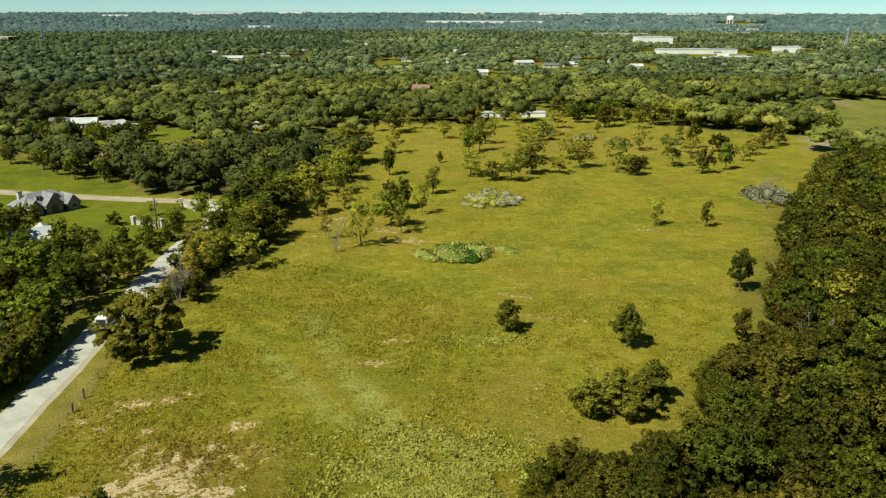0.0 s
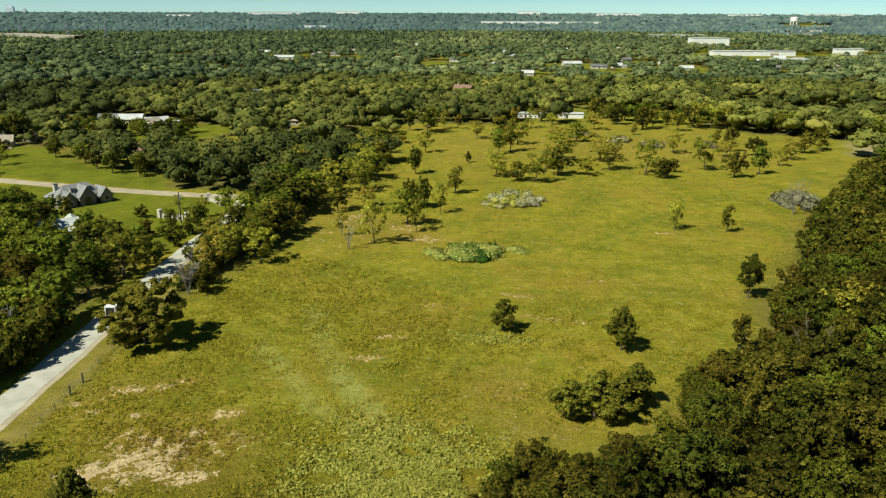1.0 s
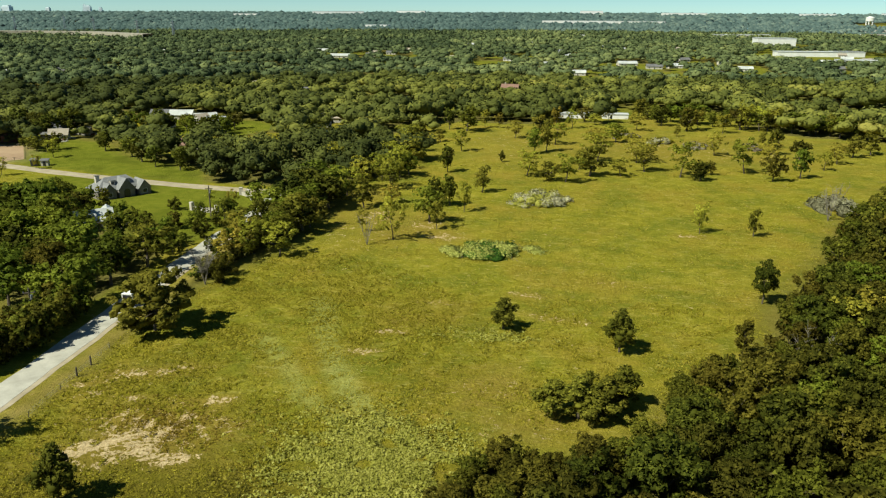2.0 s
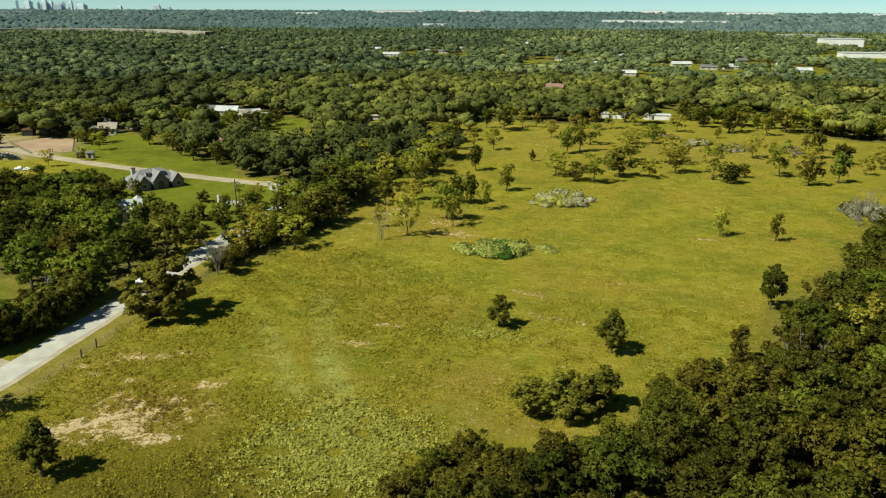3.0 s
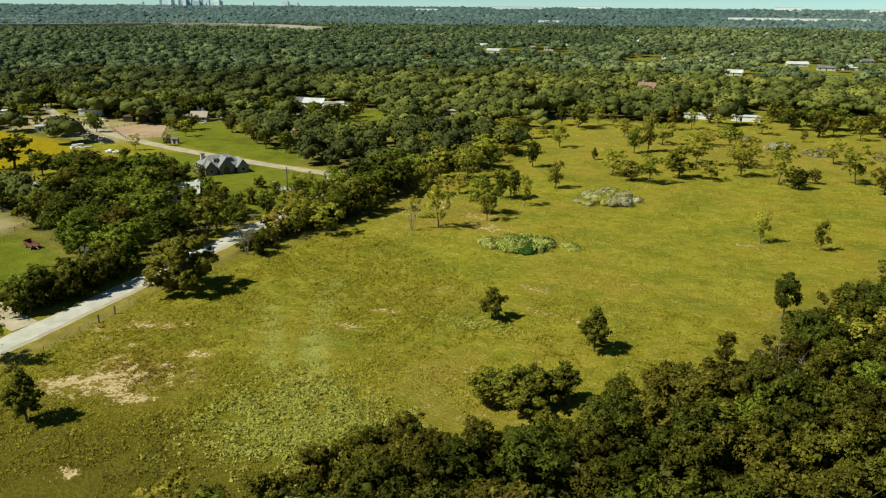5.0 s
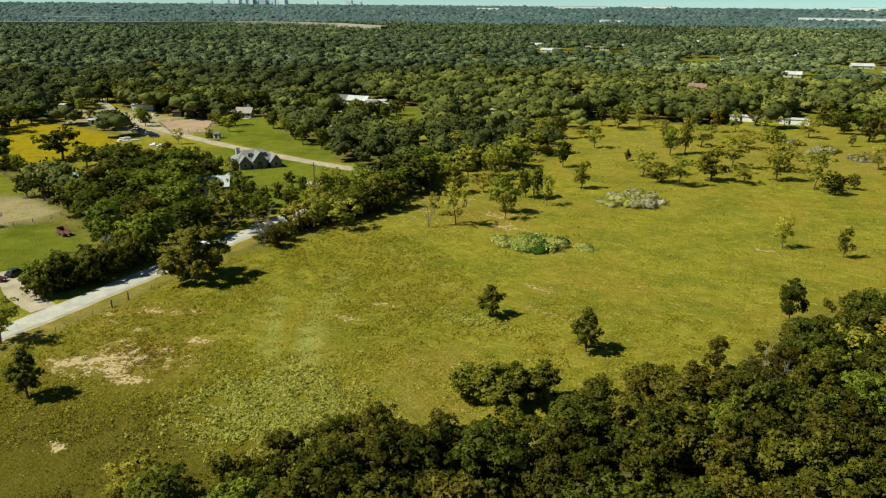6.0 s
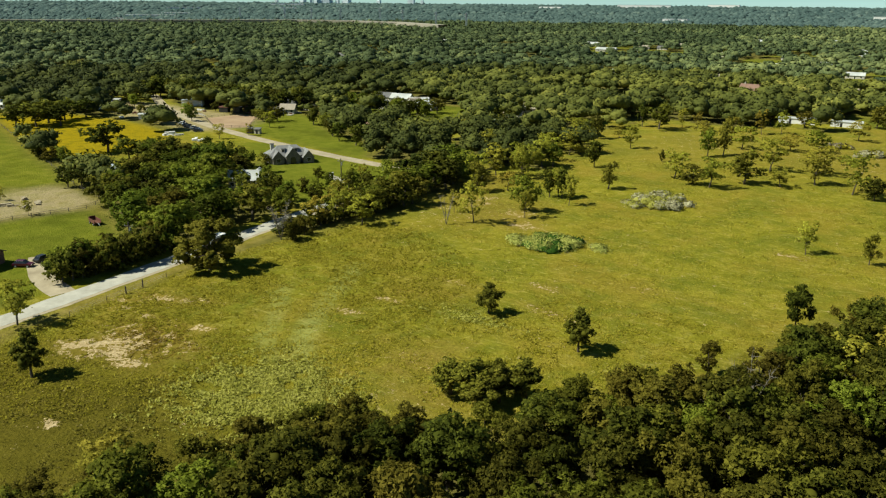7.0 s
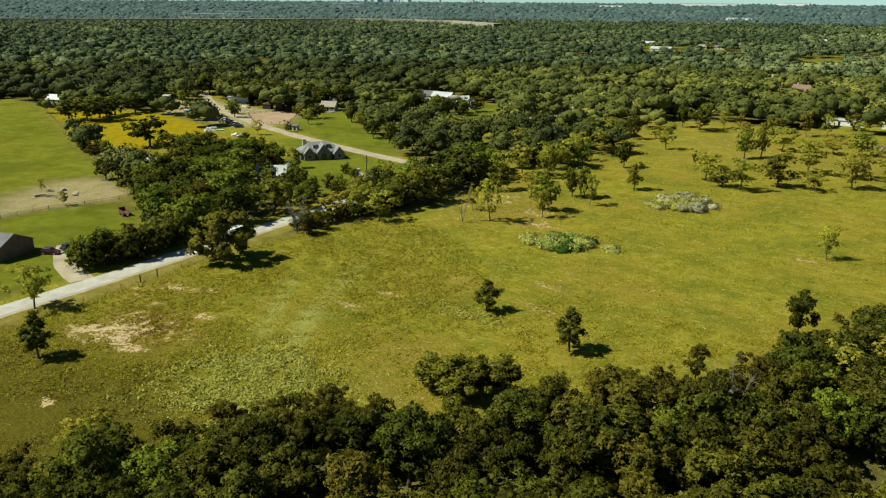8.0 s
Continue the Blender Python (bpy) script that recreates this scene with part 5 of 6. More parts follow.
def utility_pole(x, y, tall):
    root = thing("utility_pole", plan(x, y, 20), "tall dark wooden utility pole beside the road", "utility pole", "utility poles")
    part("shaft", rod(bmesh.new(), (0, 0, -0.5), (0, 0, tall), 0.21, 0.14, 8), M_WOOD, root)
    part("crossarm", box(bmesh.new(), -1.1, -0.07, tall - 1.0, 1.1, 0.07, tall - 0.82, 0.02), M_WOOD, root)
    for u in (-0.95, 0.0, 0.95):
        part("insulator", rod(bmesh.new(), (u, 0, tall - 0.84), (u, 0, tall - 0.6), 0.07, 0.05, 6), M_STEEL, root)
    part("transformer", rod(bmesh.new(), (0.32, 0, tall - 2.2), (0.32, 0, tall - 1.3), 0.22, 0.22, 8), M_STEEL, root)
    return root


utility_pole(-78.0, 200.0, 9.0)
utility_pole(-74.5, 117.5, 8.2)

# ---- houses ----


def opening(parent, name, x0, x1, y, z0, z1, out=-1, frame_mat=None):
    """A window or door set into a wall that faces along y: glass behind a frame that stands proud."""
    f = bmesh.new()
    t = 0.09
    for a in ((x0 - t, z0 - t, x1 + t, z0), (x0 - t, z1, x1 + t, z1 + t), (x0 - t, z0, x0, z1), (x1, z0, x1 + t, z1)):
        box(f, a[0], y + out * 0.06, a[1], a[2], y - out * 0.04, a[3])
    fr = part(name, f, frame_mat or M_WHITE, parent)
    part("pane", box(bmesh.new(), x0, y + out * 0.02, z0, x1, y - out * 0.04, z1), M_GLASS, fr)
    return fr


def gable_house(name, m, long, deep, wall, rise, roof, walls, label, category="house", windows=3, over=0.5, chimney=False, group=""):
    """A gabled building with its ridge along x, standing on its floor; its front looks along -y."""
    root = thing(name, m, label, category, group)
    outline = [(0, -0.3), (deep, -0.3), (deep, wall), (deep / 2, wall + rise), (0, wall)]
    part("wall", prism(bmesh.new(), outline, 0, long), walls, root)
    slope = rise / (deep / 2)
    t = 0.16
    for name2, side in (("roof_slope", -1), ("roof_slope", 1)):
        y0 = deep / 2
        y1 = -over if side < 0 else deep + over
        z1 = wall - over * slope
        o = [(y0, wall + rise + 0.02), (y1, z1 + 0.02), (y1, z1 + t), (y0, wall + rise + t)]
        part(name2, prism(bmesh.new(), o, -over, long + over), roof, root)
    for k in range(windows):
        x = long * (k + 0.5) / windows
        if windows > 1 and k == windows // 2:
            opening(root, "door", x - 0.5, x + 0.5, 0, 0.02, 2.1)
        else:
            opening(root, "window", x - 0.6, x + 0.6, 0, 0.9, 2.1)
    if chimney:
        part("chimney", box(bmesh.new(), long * 0.2 - 0.5, deep * 0.5 - 0.4, wall, long * 0.2 + 0.5, deep * 0.5 + 0.4, wall + rise + 1.2, 0.04), M_STONE, root)
    return root


def hip(bm, x0, y0, x1, y1, z, rise, t=0.18):
    """A hipped roof over a rectangle: eaves at z, a ridge along the longer side."""
    inset = (y1 - y0) / 2
    low = [bm.verts.new(p) for p in ((x0, y0, z), (x1, y0, z), (x1, y1, z), (x0, y1, z))]
    up = [bm.verts.new((v.co.x, v.co.y, z + t)) for v in low]
    r0, r1 = bm.verts.new((x0 + inset, (y0 + y1) / 2, z + rise)), bm.verts.new((x1 - inset, (y0 + y1) / 2, z + rise))
    bm.faces.new(low[::-1])
    for i in range(4):
        bm.faces.new((low[i], low[(i + 1) % 4], up[(i + 1) % 4], up[i]))
    bm.faces.new((up[0], up[1], r1, r0))
    bm.faces.new((up[1], up[2], r1))
    bm.faces.new((up[2], up[3], r0, r1))
    bm.faces.new((up[3], up[0], r0))
    return bm


def front_gable(root, x0, x1, y, back, wall, rise, roof, walls, arch=False):
    """A gable that stands forward of the main front."""
    w = x1 - x0
    bm = bmesh.new()
    pts = [(x0, -0.3), (x1, -0.3), (x1, wall), ((x0 + x1) / 2, wall + rise), (x0, wall)]
    ends = [[bm.verts.new((px, py, pz)) for px, pz in pts] for py in (y, back)]
    bm.faces.new(ends[0])
    bm.faces.new(ends[1][::-1])
    for i in range(5):
        j = (i + 1) % 5
        bm.faces.new((ends[0][j], ends[0][i], ends[1][i], ends[1][j]))
    bmesh.ops.recalc_face_normals(bm, faces=bm.faces[:])
    part("wall", bm, walls, root)
    for s in (-1, 1):
        bm = bmesh.new()
        mid, edge = (x0 + x1) / 2, (x0 - 0.4 if s < 0 else x1 + 0.4)
        zlow = wall - 0.4 * rise / (w / 2)
        o = [(mid, wall + rise + 0.02), (edge, zlow + 0.02), (edge, zlow + 0.2), (mid, wall + rise + 0.2)]
        ends = [[bm.verts.new((px, py, pz)) for px, pz in o] for py in (y - 0.4, back)]
        bm.faces.new(ends[0])
        bm.faces.new(ends[1][::-1])
        for i in range(4):
            j = (i + 1) % 4
            bm.faces.new((ends[0][j], ends[0][i], ends[1][i], ends[1][j]))
        bmesh.ops.recalc_face_normals(bm, faces=bm.faces[:])
        part("roof_slope", bm, roof, root)
    mid = (x0 + x1) / 2
    if arch:
        # flat dark panel on the wall, in place of a shaded recess
        bm = bmesh.new()
        ring = [(mid - 1.3, 0.0), (mid + 1.3, 0.0)] + [(mid + 1.3 * math.cos(a), 2.1 + 1.3 * math.sin(a)) for a in np.linspace(0, math.pi, 9)]
        face = [[bm.verts.new((px, py, pz)) for px, pz in ring] for py in (y - 0.03, y + 0.05)]
        bm.faces.new(face[0])
        for i in range(len(ring)):
            j = (i + 1) % len(ring)
            bm.faces.new((face[0][j], face[0][i], face[1][i], face[1][j]))
        bmesh.ops.recalc_face_normals(bm, faces=bm.faces[:])
        part("arched_entrance", bm, M_GLASS, root, "arched entrance, its shaded depth imitated by a flat dark panel")
    else:
        opening(root, "window", mid - 0.9, mid + 0.9, y, 0.9, 2.5)


def stone_house(x, y, turn, size):
    root = thing("stone_house", plan(x, y, turn, size), "grey stone house with steep shingle gables and an arched entrance", "house")
    part("wall", box(bmesh.new(), 0, 2.5, -0.3, 19.5, 13, 3.3), M_SHADED_STONE, root)
    part("roof", hip(bmesh.new(), -0.5, 2.0, 20.0, 13.5, 3.3, 4.4), M_SLATE, root)
    front_gable(root, 1.5, 6.6, 0.6, 7.6, 3.2, 2.9, M_SLATE, M_SHADED_STONE)
    front_gable(root, 7.6, 14.0, 0.0, 7.7, 3.6, 3.9, M_SLATE, M_SHADED_STONE, True)
    front_gable(root, 15.6, 20.6, -0.6, 7.6, 3.0, 3.0, M_SLATE, M_SHADED_STONE)
    for u in (7.1, 13.2):
        dormer = part("dormer", box(bmesh.new(), u - 0.8, 4.2, 4.4, u + 0.8, 6.8, 6.6, 0.04), M_SIDING, root)
        part("dormer_roof", prism(bmesh.new(), [(4.0, 6.55), (7.0, 6.55), (7.0, 6.75), (5.5, 7.5), (4.0, 6.75)], u - 1.0, u + 1.0), M_SLATE, dormer)
        part("pane", box(bmesh.new(), u - 0.5, 4.15, 5.0, u + 0.5, 4.22, 6.2), M_GLASS, dormer)
    part("chimney", box(bmesh.new(), 2.2, 8.6, 3.0, 3.8, 10.0, 8.4, 0.06), M_SIDING, root, "pale stone chimney")
    part("chimney_cap", box(bmesh.new(), 2.05, 8.45, 8.4, 3.95, 10.15, 8.65, 0.03), M_SHADED_STONE, root)
    return root


stone_house(-119.3, 211.0, 55, 0.78)
gable_house("cottage", plan(-105, 177, 35), 9, 6, 3.0, 2.4, M_ROOF_WHITE, M_SIDING, "white cottage with a pale metal roof among trees", windows=4)
gable_house("cottage", plan(-99, 187, 125), 6, 5, 2.8, 1.8, M_ROOF_WHITE, M_SIDING, "low white wing with a pale metal roof", windows=2)
gable_house("barn", plan(-163, 167, -10), 18, 7, 3.0, 1.2, M_ROOF_BLUE, M_BRICK, "long open barn with a galvanised metal roof", "barn", 4)
gable_house("brick_house", plan(-111, 82, 19), 21, 11, 2.8, 2.6, M_ROOF_GREY, M_BRICK, "low brick house with a grey shingle roof", windows=5)
gable_house("red_roofed_house", plan(-22, 548, -10), 12, 9, 3.6, 3.4, M_ROOF_RED, M_SIDING, "house with a steep red tile roof and chimney in the woods", chimney=True)

ROOFS = {"w": (M_ROOF_WHITE, "white metal"), "t": (M_ROOF_TAN, "tan shingle"), "g": (M_ROOF_GREY, "grey shingle"), "r": (M_ROOF_RED, "red-brown")}
for x, y, long, turn, roof in ALL_HOUSES:
    gable_house("house", plan(x - long / 2, y, turn), long, long * 0.62, 2.7, 2.2, ROOFS[roof][0], M_SIDING,
                "house with a " + ROOFS[roof][1] + " roof among the trees", group="houses in the woods", windows=3)

# ---- vehicles ----


def wheel(parent, x, y, r=0.34):
    w = part("wheel", rod(bmesh.new(), (x, y - 0.11, r), (x, y + 0.11, r), r, r, 12), M_TYRE, parent)
    part("rim", rod(bmesh.new(), (x, y - 0.13, r), (x, y + 0.13, r), r * 0.55, r * 0.55, 8), M_STEEL, w)


def car(name, m, paint, label, tall=1.5, group=""):
    root = thing(name, m, label, "car", group)
    side = [(-2.2, 0.35), (2.2, 0.35), (2.2, 0.75), (1.35, 0.92), (-1.9, 0.98), (-2.2, 0.85)]
    bm = bmesh.new()
    ends = [[bm.verts.new((px, py, pz)) for px, pz in side] for py in (-0.88, 0.88)]
    bm.faces.new(ends[0])
    bm.faces.new(ends[1][::-1])
    for i in range(len(side)):
        j = (i + 1) % len(side)
        bm.faces.new((ends[0][j], ends[0][i], ends[1][i], ends[1][j]))
    bmesh.ops.recalc_face_normals(bm, faces=bm.faces[:])
    bmesh.ops.bevel(bm, geom=bm.edges[:], offset=0.07, segments=2, affect="EDGES")
    part("body", bm, paint, root)
    bm = bmesh.new()
    cab = [bm.verts.new(p) for p in ((-1.8, -0.8, 0.95), (1.1, -0.8, 0.9), (1.1, 0.8, 0.9), (-1.8, 0.8, 0.95))]
    lid = [bm.verts.new(p) for p in ((-1.4, -0.62, tall), (0.35, -0.62, tall), (0.35, 0.62, tall), (-1.4, 0.62, tall))]
    for i in range(4):
        bm.faces.new((cab[i], cab[(i + 1) % 4], lid[(i + 1) % 4], lid[i]))
    bm.faces.new(lid)
    part("cabin_glass", bm, M_GLASS, root)
    part("roof", box(bmesh.new(), -1.42, -0.64, tall, 0.37, 0.64, tall + 0.05, 0.02), paint, root)
    for u in (-1.35, 1.35):
        for v in (-0.8, 0.8):
            wheel(root, u, v)
    for v in (-0.6, 0.6):
        part("headlight", box(bmesh.new(), 2.15, v - 0.18, 0.62, 2.23, v + 0.18, 0.76, 0.02), M_WHITE, root)
    return root


car("car", plan(-88.5, 99.8, 30), M_MAROON, "dark maroon car parked on the gravel drive")
car("car", plan(-88.5, 104.5, 100), M_DARK, "dark car parked behind the hedge")
for x, y, turn, paint, kind in ((-199.5, 247.5, 35, M_DARK, "dark"), (-203, 250, 30, M_DARK, "dark"), (-207, 252, 40, M_WHITE, "white"), (-212, 252.5, 10, M_DARK, "dark"), (-217, 256, 60, M_DARK, "dark"),
                                (-222, 258, 20, M_WHITE, "white"), (-228, 262, 50, M_DARK, "dark"), (-236, 262, 80, M_WHITE, "white"), (-244, 268, 20, M_MAROON, "maroon")):
    car("car", plan(x + 1.5, y + 0.5, turn), paint, "old " + kind + " car parked in the dirt yard", group="cars in the yard")


def box_van(m):
    """A small white bus or delivery van: a box body on a chassis, seen on the road."""
    root = thing("delivery_van", m, "small white box van driving on the road", "van")
    part("body", box(bmesh.new(), -3.1, -1.1, 0.65, 1.9, 1.1, 3.0, 0.08), M_WHITE, root)
    part("cab", box(bmesh.new(), 1.92, -1.0, 0.5, 3.3, 1.0, 2.2, 0.15), M_WHITE, root)
    part("windscreen", box(bmesh.new(), 3.26, -0.85, 1.35, 3.33, 0.85, 2.0), M_GLASS, root)
    rear = part("rear_door", box(bmesh.new(), -3.16, -0.85, 0.8, -3.09, 0.85, 2.7, 0.02), M_DARK, root, "dark rear door in a white surround")
    part("rear_frame", box(bmesh.new(), -3.19, -0.5, 1.0, -3.14, 0.5, 1.15), M_WHITE, rear)
    for v in (-1.11, 1.11):
        part("side_window", box(bmesh.new(), -2.6, v - 0.02, 1.5, 1.5, v + 0.02, 2.5), M_DARK, root)
    for u in (-2.0, 2.3):
        for v in (-0.95, 0.95):
            wheel(root, u, v, 0.42)
    return root


box_van(plan(-63.4, 133.5, 92))


def farm_cart(m):
    root = thing("farm_cart", m, "rusty red farm trailer standing on the lawn", "trailer")
    part("bed", box(bmesh.new(), -2.0, -0.9, 0.6, 2.0, 0.9, 0.8, 0.03), M_RUST, root)
    for v in (-0.88, 0.88):
        part("side_board", box(bmesh.new(), -2.0, v - 0.05, 0.8, 2.0, v + 0.05, 1.6, 0.02), M_RUST, root)
    part("end_board", box(bmesh.new(), -2.05, -0.9, 0.8, -1.95, 0.9, 1.9, 0.02), M_RUST, root)
    part("drawbar", rod(bmesh.new(), (2.0, 0, 0.65), (3.4, 0, 0.45), 0.06, 0.05, 6), M_STEEL, root)
    for u in (-1.2, 1.2):
        for v in (-0.9, 0.9):
            wheel(root, u, v, 0.36)
    return root


farm_cart(plan(-105, 129.5, -15))


def shed(m, long, deep, tall, walls, roof, label, category="shed"):
    root = thing("shed", m, label, category, "sheds in the yard")
    part("wall", box(bmesh.new(), 0, 0, -0.2, long, deep, tall), walls, root)
    part("roof", prism(bmesh.new(), [(-0.3, tall), (deep + 0.3, tall + 0.4), (deep + 0.3, tall + 0.55), (-0.3, tall + 0.15)], -0.3, long + 0.3), roof, root)
    part("door", box(bmesh.new(), long * 0.3, -0.05, 0, long * 0.3 + 1.0, 0.02, min(2.0, tall - 0.2), 0.01), M_DARK, root)
    return root


shed(plan(-177, 257, 20), 2.4, 2.2, 2.3, M_DARK, M_ROOF_GREY, "small dark shed beside the lane")
shed(plan(-173.5, 258, 20), 2.6, 2.2, 2.0, M_SIDING, M_ROOF_GREY, "small grey shed beside the lane")
shed(plan(-225, 303, 15), 6, 4, 2.8, M_RUST, M_RUST, "rusty red shed at the back of the yard")
shed(plan(-212, 312, 15), 5, 4, 2.6, M_DARK, M_ROOF_GREY, "dark shed at the back of the yard")
shed(plan(-275, 305, 25), 12, 3, 3.0, M_WHITE, M_ROOF_BLUE, "long pale blue and white caravan in the yard", "caravan")
shed(plan(-300, 270, 30), 8, 2.6, 2.6, M_WHITE, M_ROOF_WHITE, "white caravan at the edge of the yard", "caravan")
shed(plan(-316, 285, 20), 9, 2.6, 2.6, M_WHITE, M_ROOF_WHITE, "white caravan at the edge of the yard", "caravan")
shed(plan(-252, 258, 40), 5, 2.4, 2.2, M_WHITE, M_ROOF_WHITE, "low white trailer in the yard", "caravan")
shed(plan(-238, 252, 20), 3, 2.0, 1.6, M_WHITE, M_ROOF_WHITE, "low white trailer in the yard", "caravan")
shed(plan(-238, 298, 15), 5, 3, 2.6, M_DARK, M_RUST, "dark open-fronted shed with a rusty roof by the arena")
shed(plan(-232, 302, 15), 4, 3, 2.4, M_WOOD, M_ROOF_GREY, "weathered wooden shed by the arena")
shed(plan(-206, 328, 10), 7, 4, 3.0, M_SIDING, M_ROOF_TAN, "pale shed behind the lawn")

for x, y, long in ((20, 430, 17), (44, 431, 14)):
    shed(plan(x, y, 3), long, 4, 2.5, M_WHITE, M_ROOF_WHITE, "long low white mobile home beyond the meadow", "mobile home")
for x, y, long, deep, tall in ((590, 1700, 40, 20, 7), (680, 1880, 50, 20, 8), (760, 2080, 50, 20, 8), (840, 2240, 60, 20, 9), (920, 2420, 60, 24, 9), (1000, 2600, 70, 24, 10), (1180, 2900, 90, 30, 12), (980, 2850, 80, 30, 10), (1240, 2950, 60, 30, 12)):
    shed(plan(x, y, 0), long, deep, tall, M_TOWN, M_ROOF_TAN, "pale flat-roofed building on the far rise", "building")

# scrap in the yard and stones in the paddock
junk_rng = random.Random(8)
for k in range(95):
    if k < 90:
        x, y = (junk_rng.uniform(-320, -235), junk_rng.uniform(246, 300)) if k < 65 else (junk_rng.uniform(-230, -198), junk_rng.uniform(306, 334))
        if k < 65 and not inside(np.array(x), np.array(y), YARD) or float(off_line(np.array(x), np.array(y), LANE)) < 5:
            continue
        mat = junk_rng.choice(((M_WHITE, "white"), (M_RUST, "rusty"), (M_SIDING, "pale"), (M_DARK, "dark")))
    else:
        x, y = junk_rng.uniform(-146, -128), junk_rng.uniform(126, 150)
        mat = (M_GRAVEL, "low sandy")
    heap = thing("scrap_heap", plan(x, y, junk_rng.uniform(0, 180)), mat[1] + " heap of scrap on bare dirt", "scrap", "heaps on bare dirt")
    for _ in range(6):
        bm = bmesh.new()
        s = junk_rng.uniform(0.3, 1.0)
        u, v = junk_rng.uniform(-1.5, 1.5), junk_rng.uniform(-0.9, 0.9)
        box(bm, u - s, v - s * 0.5, -0.05, u + s, v + s * 0.5, s * junk_rng.uniform(0.3, 0.9), 0.04)
        part("board", bm, mat[0], heap)

for x, y in ((-202, 235), (-198.5, 236.5), (-183, 232.5), (-180, 233.5), (-205, 238)):
    heap = thing("scrap_heap", plan(x, y, junk_rng.uniform(0, 180)), "white heap of boards and sheeting at the yellow field's end", "scrap", "heaps on bare dirt")
    for _ in range(6):
        u, v, w = junk_rng.uniform(-2, 2), junk_rng.uniform(-0.9, 0.9), junk_rng.uniform(0.5, 1.3)
        part("board", box(bmesh.new(), u - w, v - w * 0.5, -0.05, u + w, v + w * 0.5, w * junk_rng.uniform(0.3, 0.8), 0.04), M_WHITE, heap)

# stone gateway where the lane meets the road
for k, (x, y) in enumerate(((-76.5, 224), (-80, 226.5), (-77.5, 203), (-86.5, 205.5))):
    root = thing("gate_pillar", plan(x, y, 20 * k), "white stone gate pillar beside the lane", "pillar", "gate pillars")
    part("shaft", box(bmesh.new(), -0.55, -0.55, -0.2, 0.55, 0.55, 2.3, 0.03), M_SIDING, root)
    part("cap", box(bmesh.new(), -0.6, -0.6, 2.2, 0.6, 0.6, 2.45, 0.06), M_SIDING, root)

def garden_wall(x, y, turn, long):
    root = thing("garden_wall", plan(x, y, turn), "low white stone wall beside the gateway", "wall", "gateway walls")
    part("wall", box(bmesh.new(), 0, -0.25, -0.2, long, 0.25, 1.3, 0.03), M_SIDING, root)
    part("coping", box(bmesh.new(), -0.1, -0.32, 1.3, long + 0.1, 0.32, 1.42, 0.02), M_STONE, root)
    return root


garden_wall(-85.6, 205.2, -16, 7.2)
garden_wall(-79.4, 226, -35, 2.6)
garden_wall(-75.8, 223.4, -60, 4.0)

# paddock and pasture fences
def rail_fence(line, gap, label, tall=1.2):
    root = thing("pasture_fence", plan(0, 0), label, "fence")
    shaft = None
    for (x0, y0), (x1, y1) in zip(line, line[1:]):
        steps = max(1, int(math.hypot(x1 - x0, y1 - y0) / gap))
        for k in range(steps):
            x, y = x0 + (x1 - x0) * k / steps, y0 + (y1 - y0) * k / steps
            if shaft is None:
                shaft = part("post", box(bmesh.new(), -0.07, -0.07, -0.3, 0.07, 0.07, tall, 0.01), M_WOOD, root).data
                root.children[0].location = (x, y, 0)
            else:
                p = new("post", shaft)
                p.parent, p.location = root, (x, y, 0)
        for z in (0.5, 1.05):
            part("rail", rod(bmesh.new(), (x0, y0, z), (x1, y1, z), 0.04, 0.04, 4), M_WOOD, root)
    return root


rail_fence([(-128, 103), (-127, 120), (-121, 138), (-124, 146), (-152, 154)], 4.0, "low weathered wooden fence round the dirt paddock")
rail_fence([(-200, 259.5), (-227.5, 279), (-222.5, 299.5), (-208.5, 296.5), (-188.5, 269.5), (-200, 259.5)], 3.5, "dark wooden rail fence round the riding arena")
rail_fence([(-152, 155), (-207, 177), (-330, 226)], 8.0, "long wire and post fence between the fields")

# single trees and bushes west of the road
for x, y, tall in ((-280, 212, 11), (-270, 216, 12), (-276, 226, 12), (-279, 236, 11), (-278, 247, 10), (-264, 224, 11)):
    plant(OAKS, x, y, tall, "oaks by the yellow field", "massive dark oak at the edge of the yellow field", 1.55)
WEST_TREES = (              (-210, 247, 6, "e"), (-225, 268, 8, "e"), (-236, 275, 8, "o"), (-246, 285, 7, "e"), (-228, 252, 6, "e"), (-180, 275, 8, "e"), (-168, 292, 9, "o"), (-150, 282, 9, "o"),
              (-176, 240, 7, "y"), (-172, 253, 6, "y"), (-140, 272, 9, "o"), (-130, 264, 9, "o"), (-118, 260, 9, "e"), (-190, 285, 6, "e"), (-166, 208, 5, "s"), (-160, 191, 8, "e"), (-152, 197, 7, "e"), (-168, 196, 7, "e"), (-146, 206, 6, "e"), (-156, 212, 5, "s"), (-138, 206, 7, "o"), (-172, 352, 9, "o"), (-158, 350, 8, "e"), (-145, 348, 9, "o"), (-190, 352, 9, "o"), (-178, 345, 8, "e"), (-140, 360, 9, "o"), (-135, 286, 9, "o"), (-128, 290, 8, "e"))
YARD_TREES = ((-85, 215, 5, "e"), (-92, 205, 4, "s"), (-74, 207, 7, "e"), (-70, 214, 8, "o"), (-72, 196, 7, "e"), (-78, 194, 6, "o"), (-128, 125, 4.5, "e"), (-150, 130, 4.5, "e"),
              (-205, 176, 5, "s"), (-217, 181, 4, "s"), (-198, 173, 5, "s"), (-190, 172, 6, "s"), (-182, 172, 7, "e"), (-112, 201, 7, "e"), (-125, 203, 8, "o"), (-255, 262, 7, "e"),
              (-290, 285, 8, "o"))
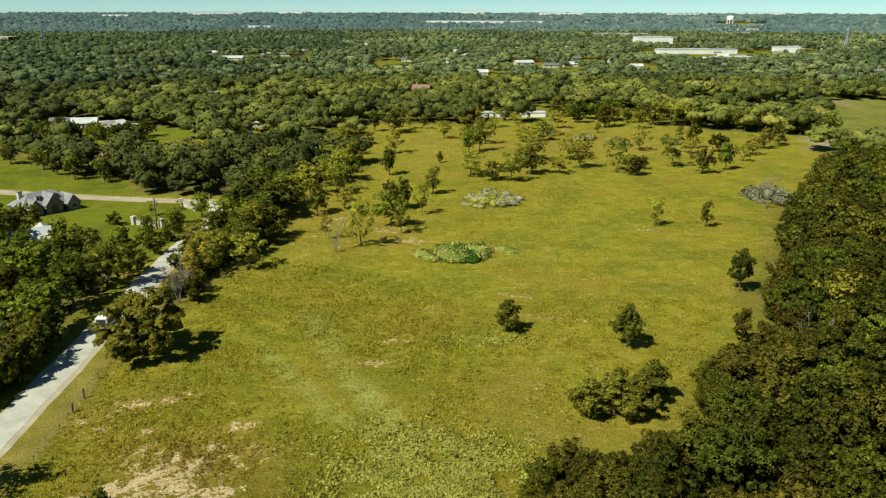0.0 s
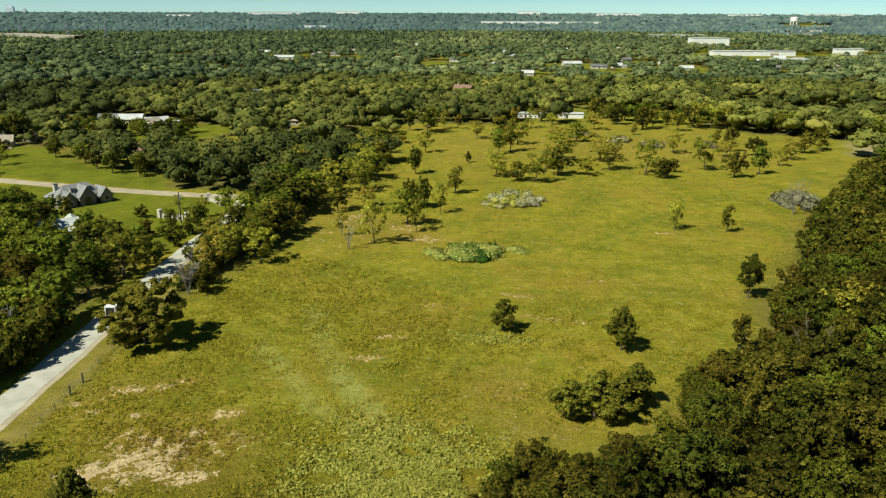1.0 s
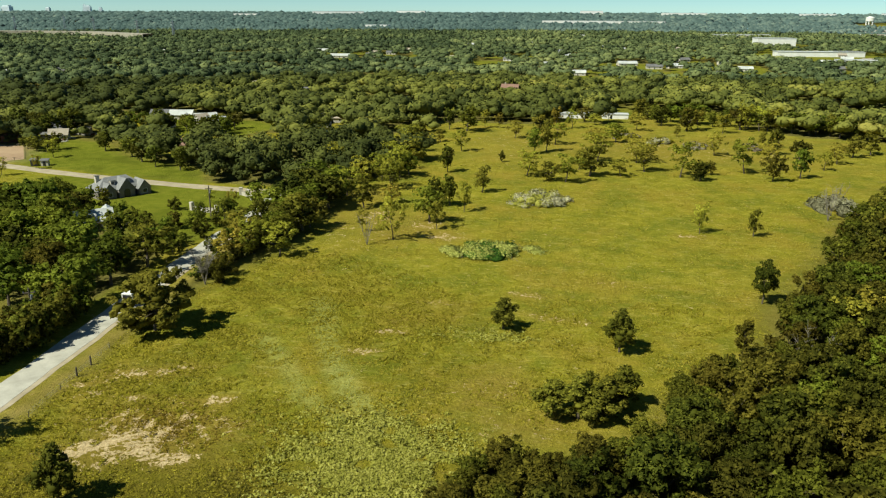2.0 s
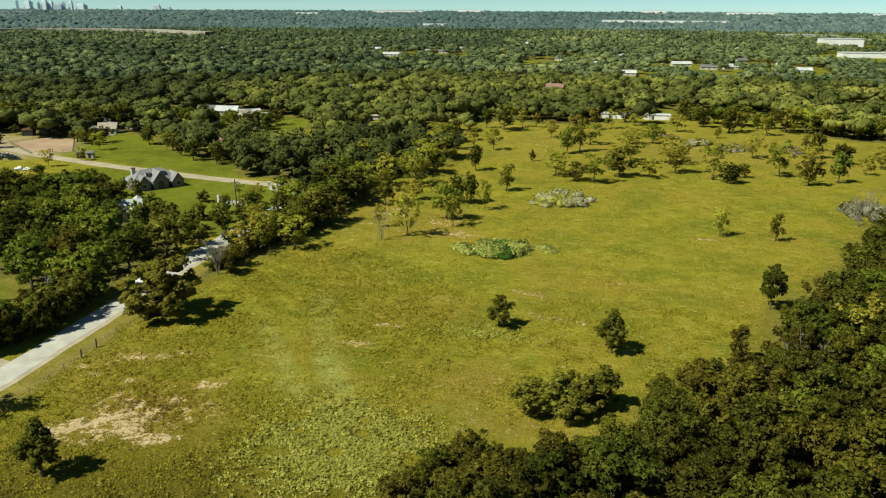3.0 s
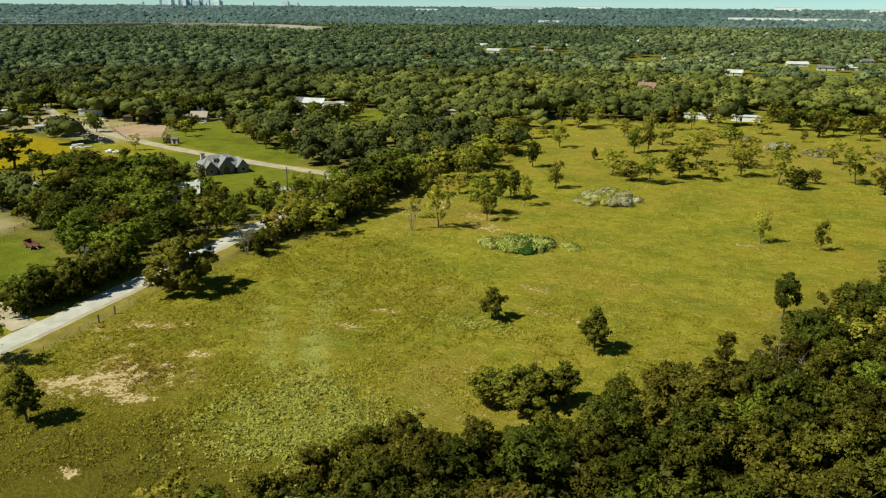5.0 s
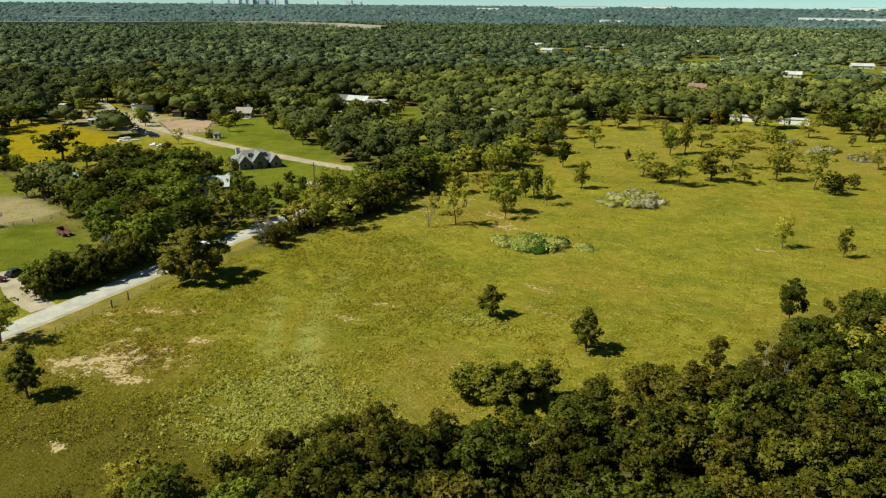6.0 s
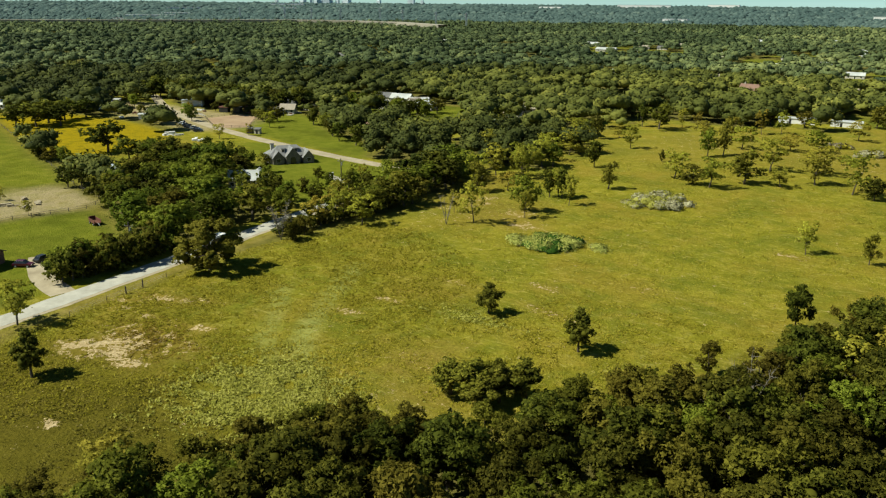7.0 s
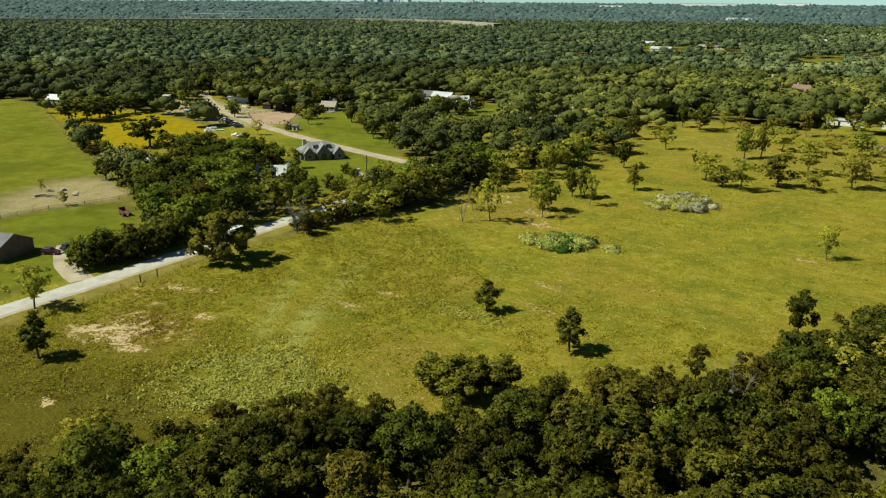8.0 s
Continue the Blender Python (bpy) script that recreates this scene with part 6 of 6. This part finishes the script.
plant([OAKS[0]], -190, 195.5, 12.5, "", "wide dark oak standing alone in the yellow field", 1.6)
for x, y, tall in ((-149, 151, 8), (-143, 152, 9), (-137, 155, 9), (-132, 159, 9), (-150, 159, 7), (-155, 166, 6), (-127, 152, 8)):
    plant(BRIGHTS + OAKS, x, y, tall, "trees round the farms", "bright green tree in front of the barn", 1.15)
for row in (WEST_TREES, YARD_TREES):
    for x, y, tall, kind in row:
        plant(KINDS[kind], x, y, tall, "trees round the farms", wide=chance.uniform(0.9, 1.2))

# ---- the town on the skyline ----


def hall(x, y, long, deep, tall, turn, label, z=None):
    root = thing("warehouse", plan(x, y, turn, z=float(height(np.array(float(x)), np.array(float(y)))) if z is None else z), label, "warehouse", "warehouses on the skyline")
    part("wall", box(bmesh.new(), 0, 0, -2, long, deep, tall, 0.1), M_WHITE, root)
    part("roof", box(bmesh.new(), -0.5, -0.5, tall, long + 0.5, deep + 0.5, tall + 0.6, 0.1), M_ROOF_WHITE, root)
    return root


ribbon("highway", HIGHWAY, 20.0, 13.0, M_STONE, "pale concrete highway raised on a bank beyond the woods", "highway")
WHITE = "long white flat-roofed warehouse beyond the woods"
for x, y, long, deep, tall, turn in ((330, 1330, 60, 30, 15, 4), (300, 1085, 110, 22, 6, 3), (375, 1100, 36, 20, 6, 3), (320, 905, 34, 22, 6, 0), (345, 925, 26, 14, 5, 0), (480, 1130, 36, 16, 8, 0), (540, 1110, 20, 12, 6, 0),
                                     (-1700, 1310, 46, 20, 9, 20), (-1715, 1385, 60, 20, 8, 30), (-1590, 1365, 46, 20, 8, 20), (-1425, 1400, 30, 16, 8, 0), (-1465, 1500, 40, 16, 8, 0), (-60, 2900, 260, 40, 16, 0), (190, 2950, 190, 40, 14, 0), (330, 1700, 110, 30, 10, 0), (-560, 2270, 70, 30, 14, 0)):
    hall(x, y, long, deep, tall, turn, WHITE)
for x, y, long, deep, tall, turn in ((-1250, 3900, 260, 30, 22, 10), (-900, 4300, 160, 30, 22, 0), (-1500, 3500, 120, 30, 16, 0), (500, 4100, 220, 30, 20, 0), (1100, 3900, 160, 30, 20, 0), (1500, 4000, 220, 30, 20, 0),
                                     (100, 4300, 120, 30, 26, 0), (-2250, 2500, 90, 30, 14, 30), (-2500, 2150, 130, 30, 14, 40), (-2050, 1750, 90, 30, 12, 45), (-1900, 1500, 140, 30, 12, 50), (-2650, 2900, 160, 30, 18, 30)):
    hall(x, y, long, deep, tall, turn, WHITE)


def pylon(x, y, tall, label="tall thin steel lattice pylon above the woods", name="pylon"):
    root = thing(name, plan(x, y, 35), label, "pylon", "pylons")
    w = tall * 0.055
    for u in (-1, 1):
        for v in (-1, 1):
            part("leg", rod(bmesh.new(), (u * w, v * w, -1), (u * w * 0.25, v * w * 0.25, tall), 1.0, 0.7, 4), M_STEEL, root)
    for k in range(1, 7):
        z = tall * k / 7
        s = w * (1 - 0.75 * k / 7)
        for a, b in (((-s, -s), (s, -s)), ((s, -s), (s, s)), ((s, s), (-s, s)), ((-s, s), (-s, -s))):
            part("brace", rod(bmesh.new(), (*a, z), (*b, z), 0.16, 0.16, 3), M_STEEL, root)
    for z in (0.78, 0.9):
        part("crossarm", rod(bmesh.new(), (-tall * 0.13, 0, tall * z), (tall * 0.13, 0, tall * z), 0.5, 0.5, 4), M_STEEL, root)
    return root


for x, y, tall in ((-802, 1433, 37), (-716, 1410, 36), (-1222, 1641, 40), (-1411, 1637, 39), (-1340, 1664, 39), (-1137, 1698, 41), (-1500, 1560, 38), (-1000, 1600, 39)):
    pylon(x, y, tall)
pylon(569, 1109, 35, "slim steel radio mast beyond the woods", "radio_mast")

tower = thing("water_tower", plan(1105, 3050), "white water tower on legs above the far town", "water tower")
part("tank", rod(bmesh.new(), (0, 0, 24), (0, 0, 36), 14, 14, 20), M_WHITE, tower)
part("dome", rod(bmesh.new(), (0, 0, 36), (0, 0, 40), 14, 4, 20), M_WHITE, tower)
for k in range(6):
    a = k * math.pi / 3
    part("leg", rod(bmesh.new(), (12 * math.cos(a), 12 * math.sin(a), -2), (12 * math.cos(a), 12 * math.sin(a), 24), 1.8, 1.8, 8), M_WHITE, tower)
part("riser", rod(bmesh.new(), (0, 0, -2), (0, 0, 24), 3.5, 3.5, 10), M_WHITE, tower)


def city_tower(x, y, wide, tall, seed):
    rng = random.Random(seed)
    z = float(height(np.array(float(x)), np.array(float(y))))
    root = thing("office_tower", plan(x, y, rng.uniform(0, 40), z=z), "glass office tower on the skyline, coloured pale blue-grey for haze", "office tower", "downtown towers")
    part("shaft", box(bmesh.new(), -wide / 2, -wide / 2, -5, wide / 2, wide / 2, tall * 0.86, 0.4), M_SKYLINE, root)
    part("crown", box(bmesh.new(), -wide * 0.36, -wide * 0.36, tall * 0.86, wide * 0.36, wide * 0.36, tall, 0.4), M_SKYLINE, root)
    return root


# the city centre stands to the north-west: bearing in degrees from straight ahead, width, height
for k, (bearing, wide, tall) in enumerate(((42.42, 12, 64), (41.78, 30, 55), (41.2, 14, 50), (40.85, 26, 59), (40.5, 22, 54), (40.1, 40, 44), (39.76, 16, 52), (39.34, 18, 57), (38.7, 40, 41),
                                           (43.6, 16, 33), (34.25, 14, 47), (34.05, 30, 42), (33.3, 16, 34), (36.4, 20, 33))):
    a = radians(bearing - 1.1)
    city_tower(40 - 4550 * math.sin(a), 4550 * math.cos(a), wide, tall, k)

for model in MODEL_TREES:
    for ob in (*model.children_recursive, model):
        bpy.data.objects.remove(ob)
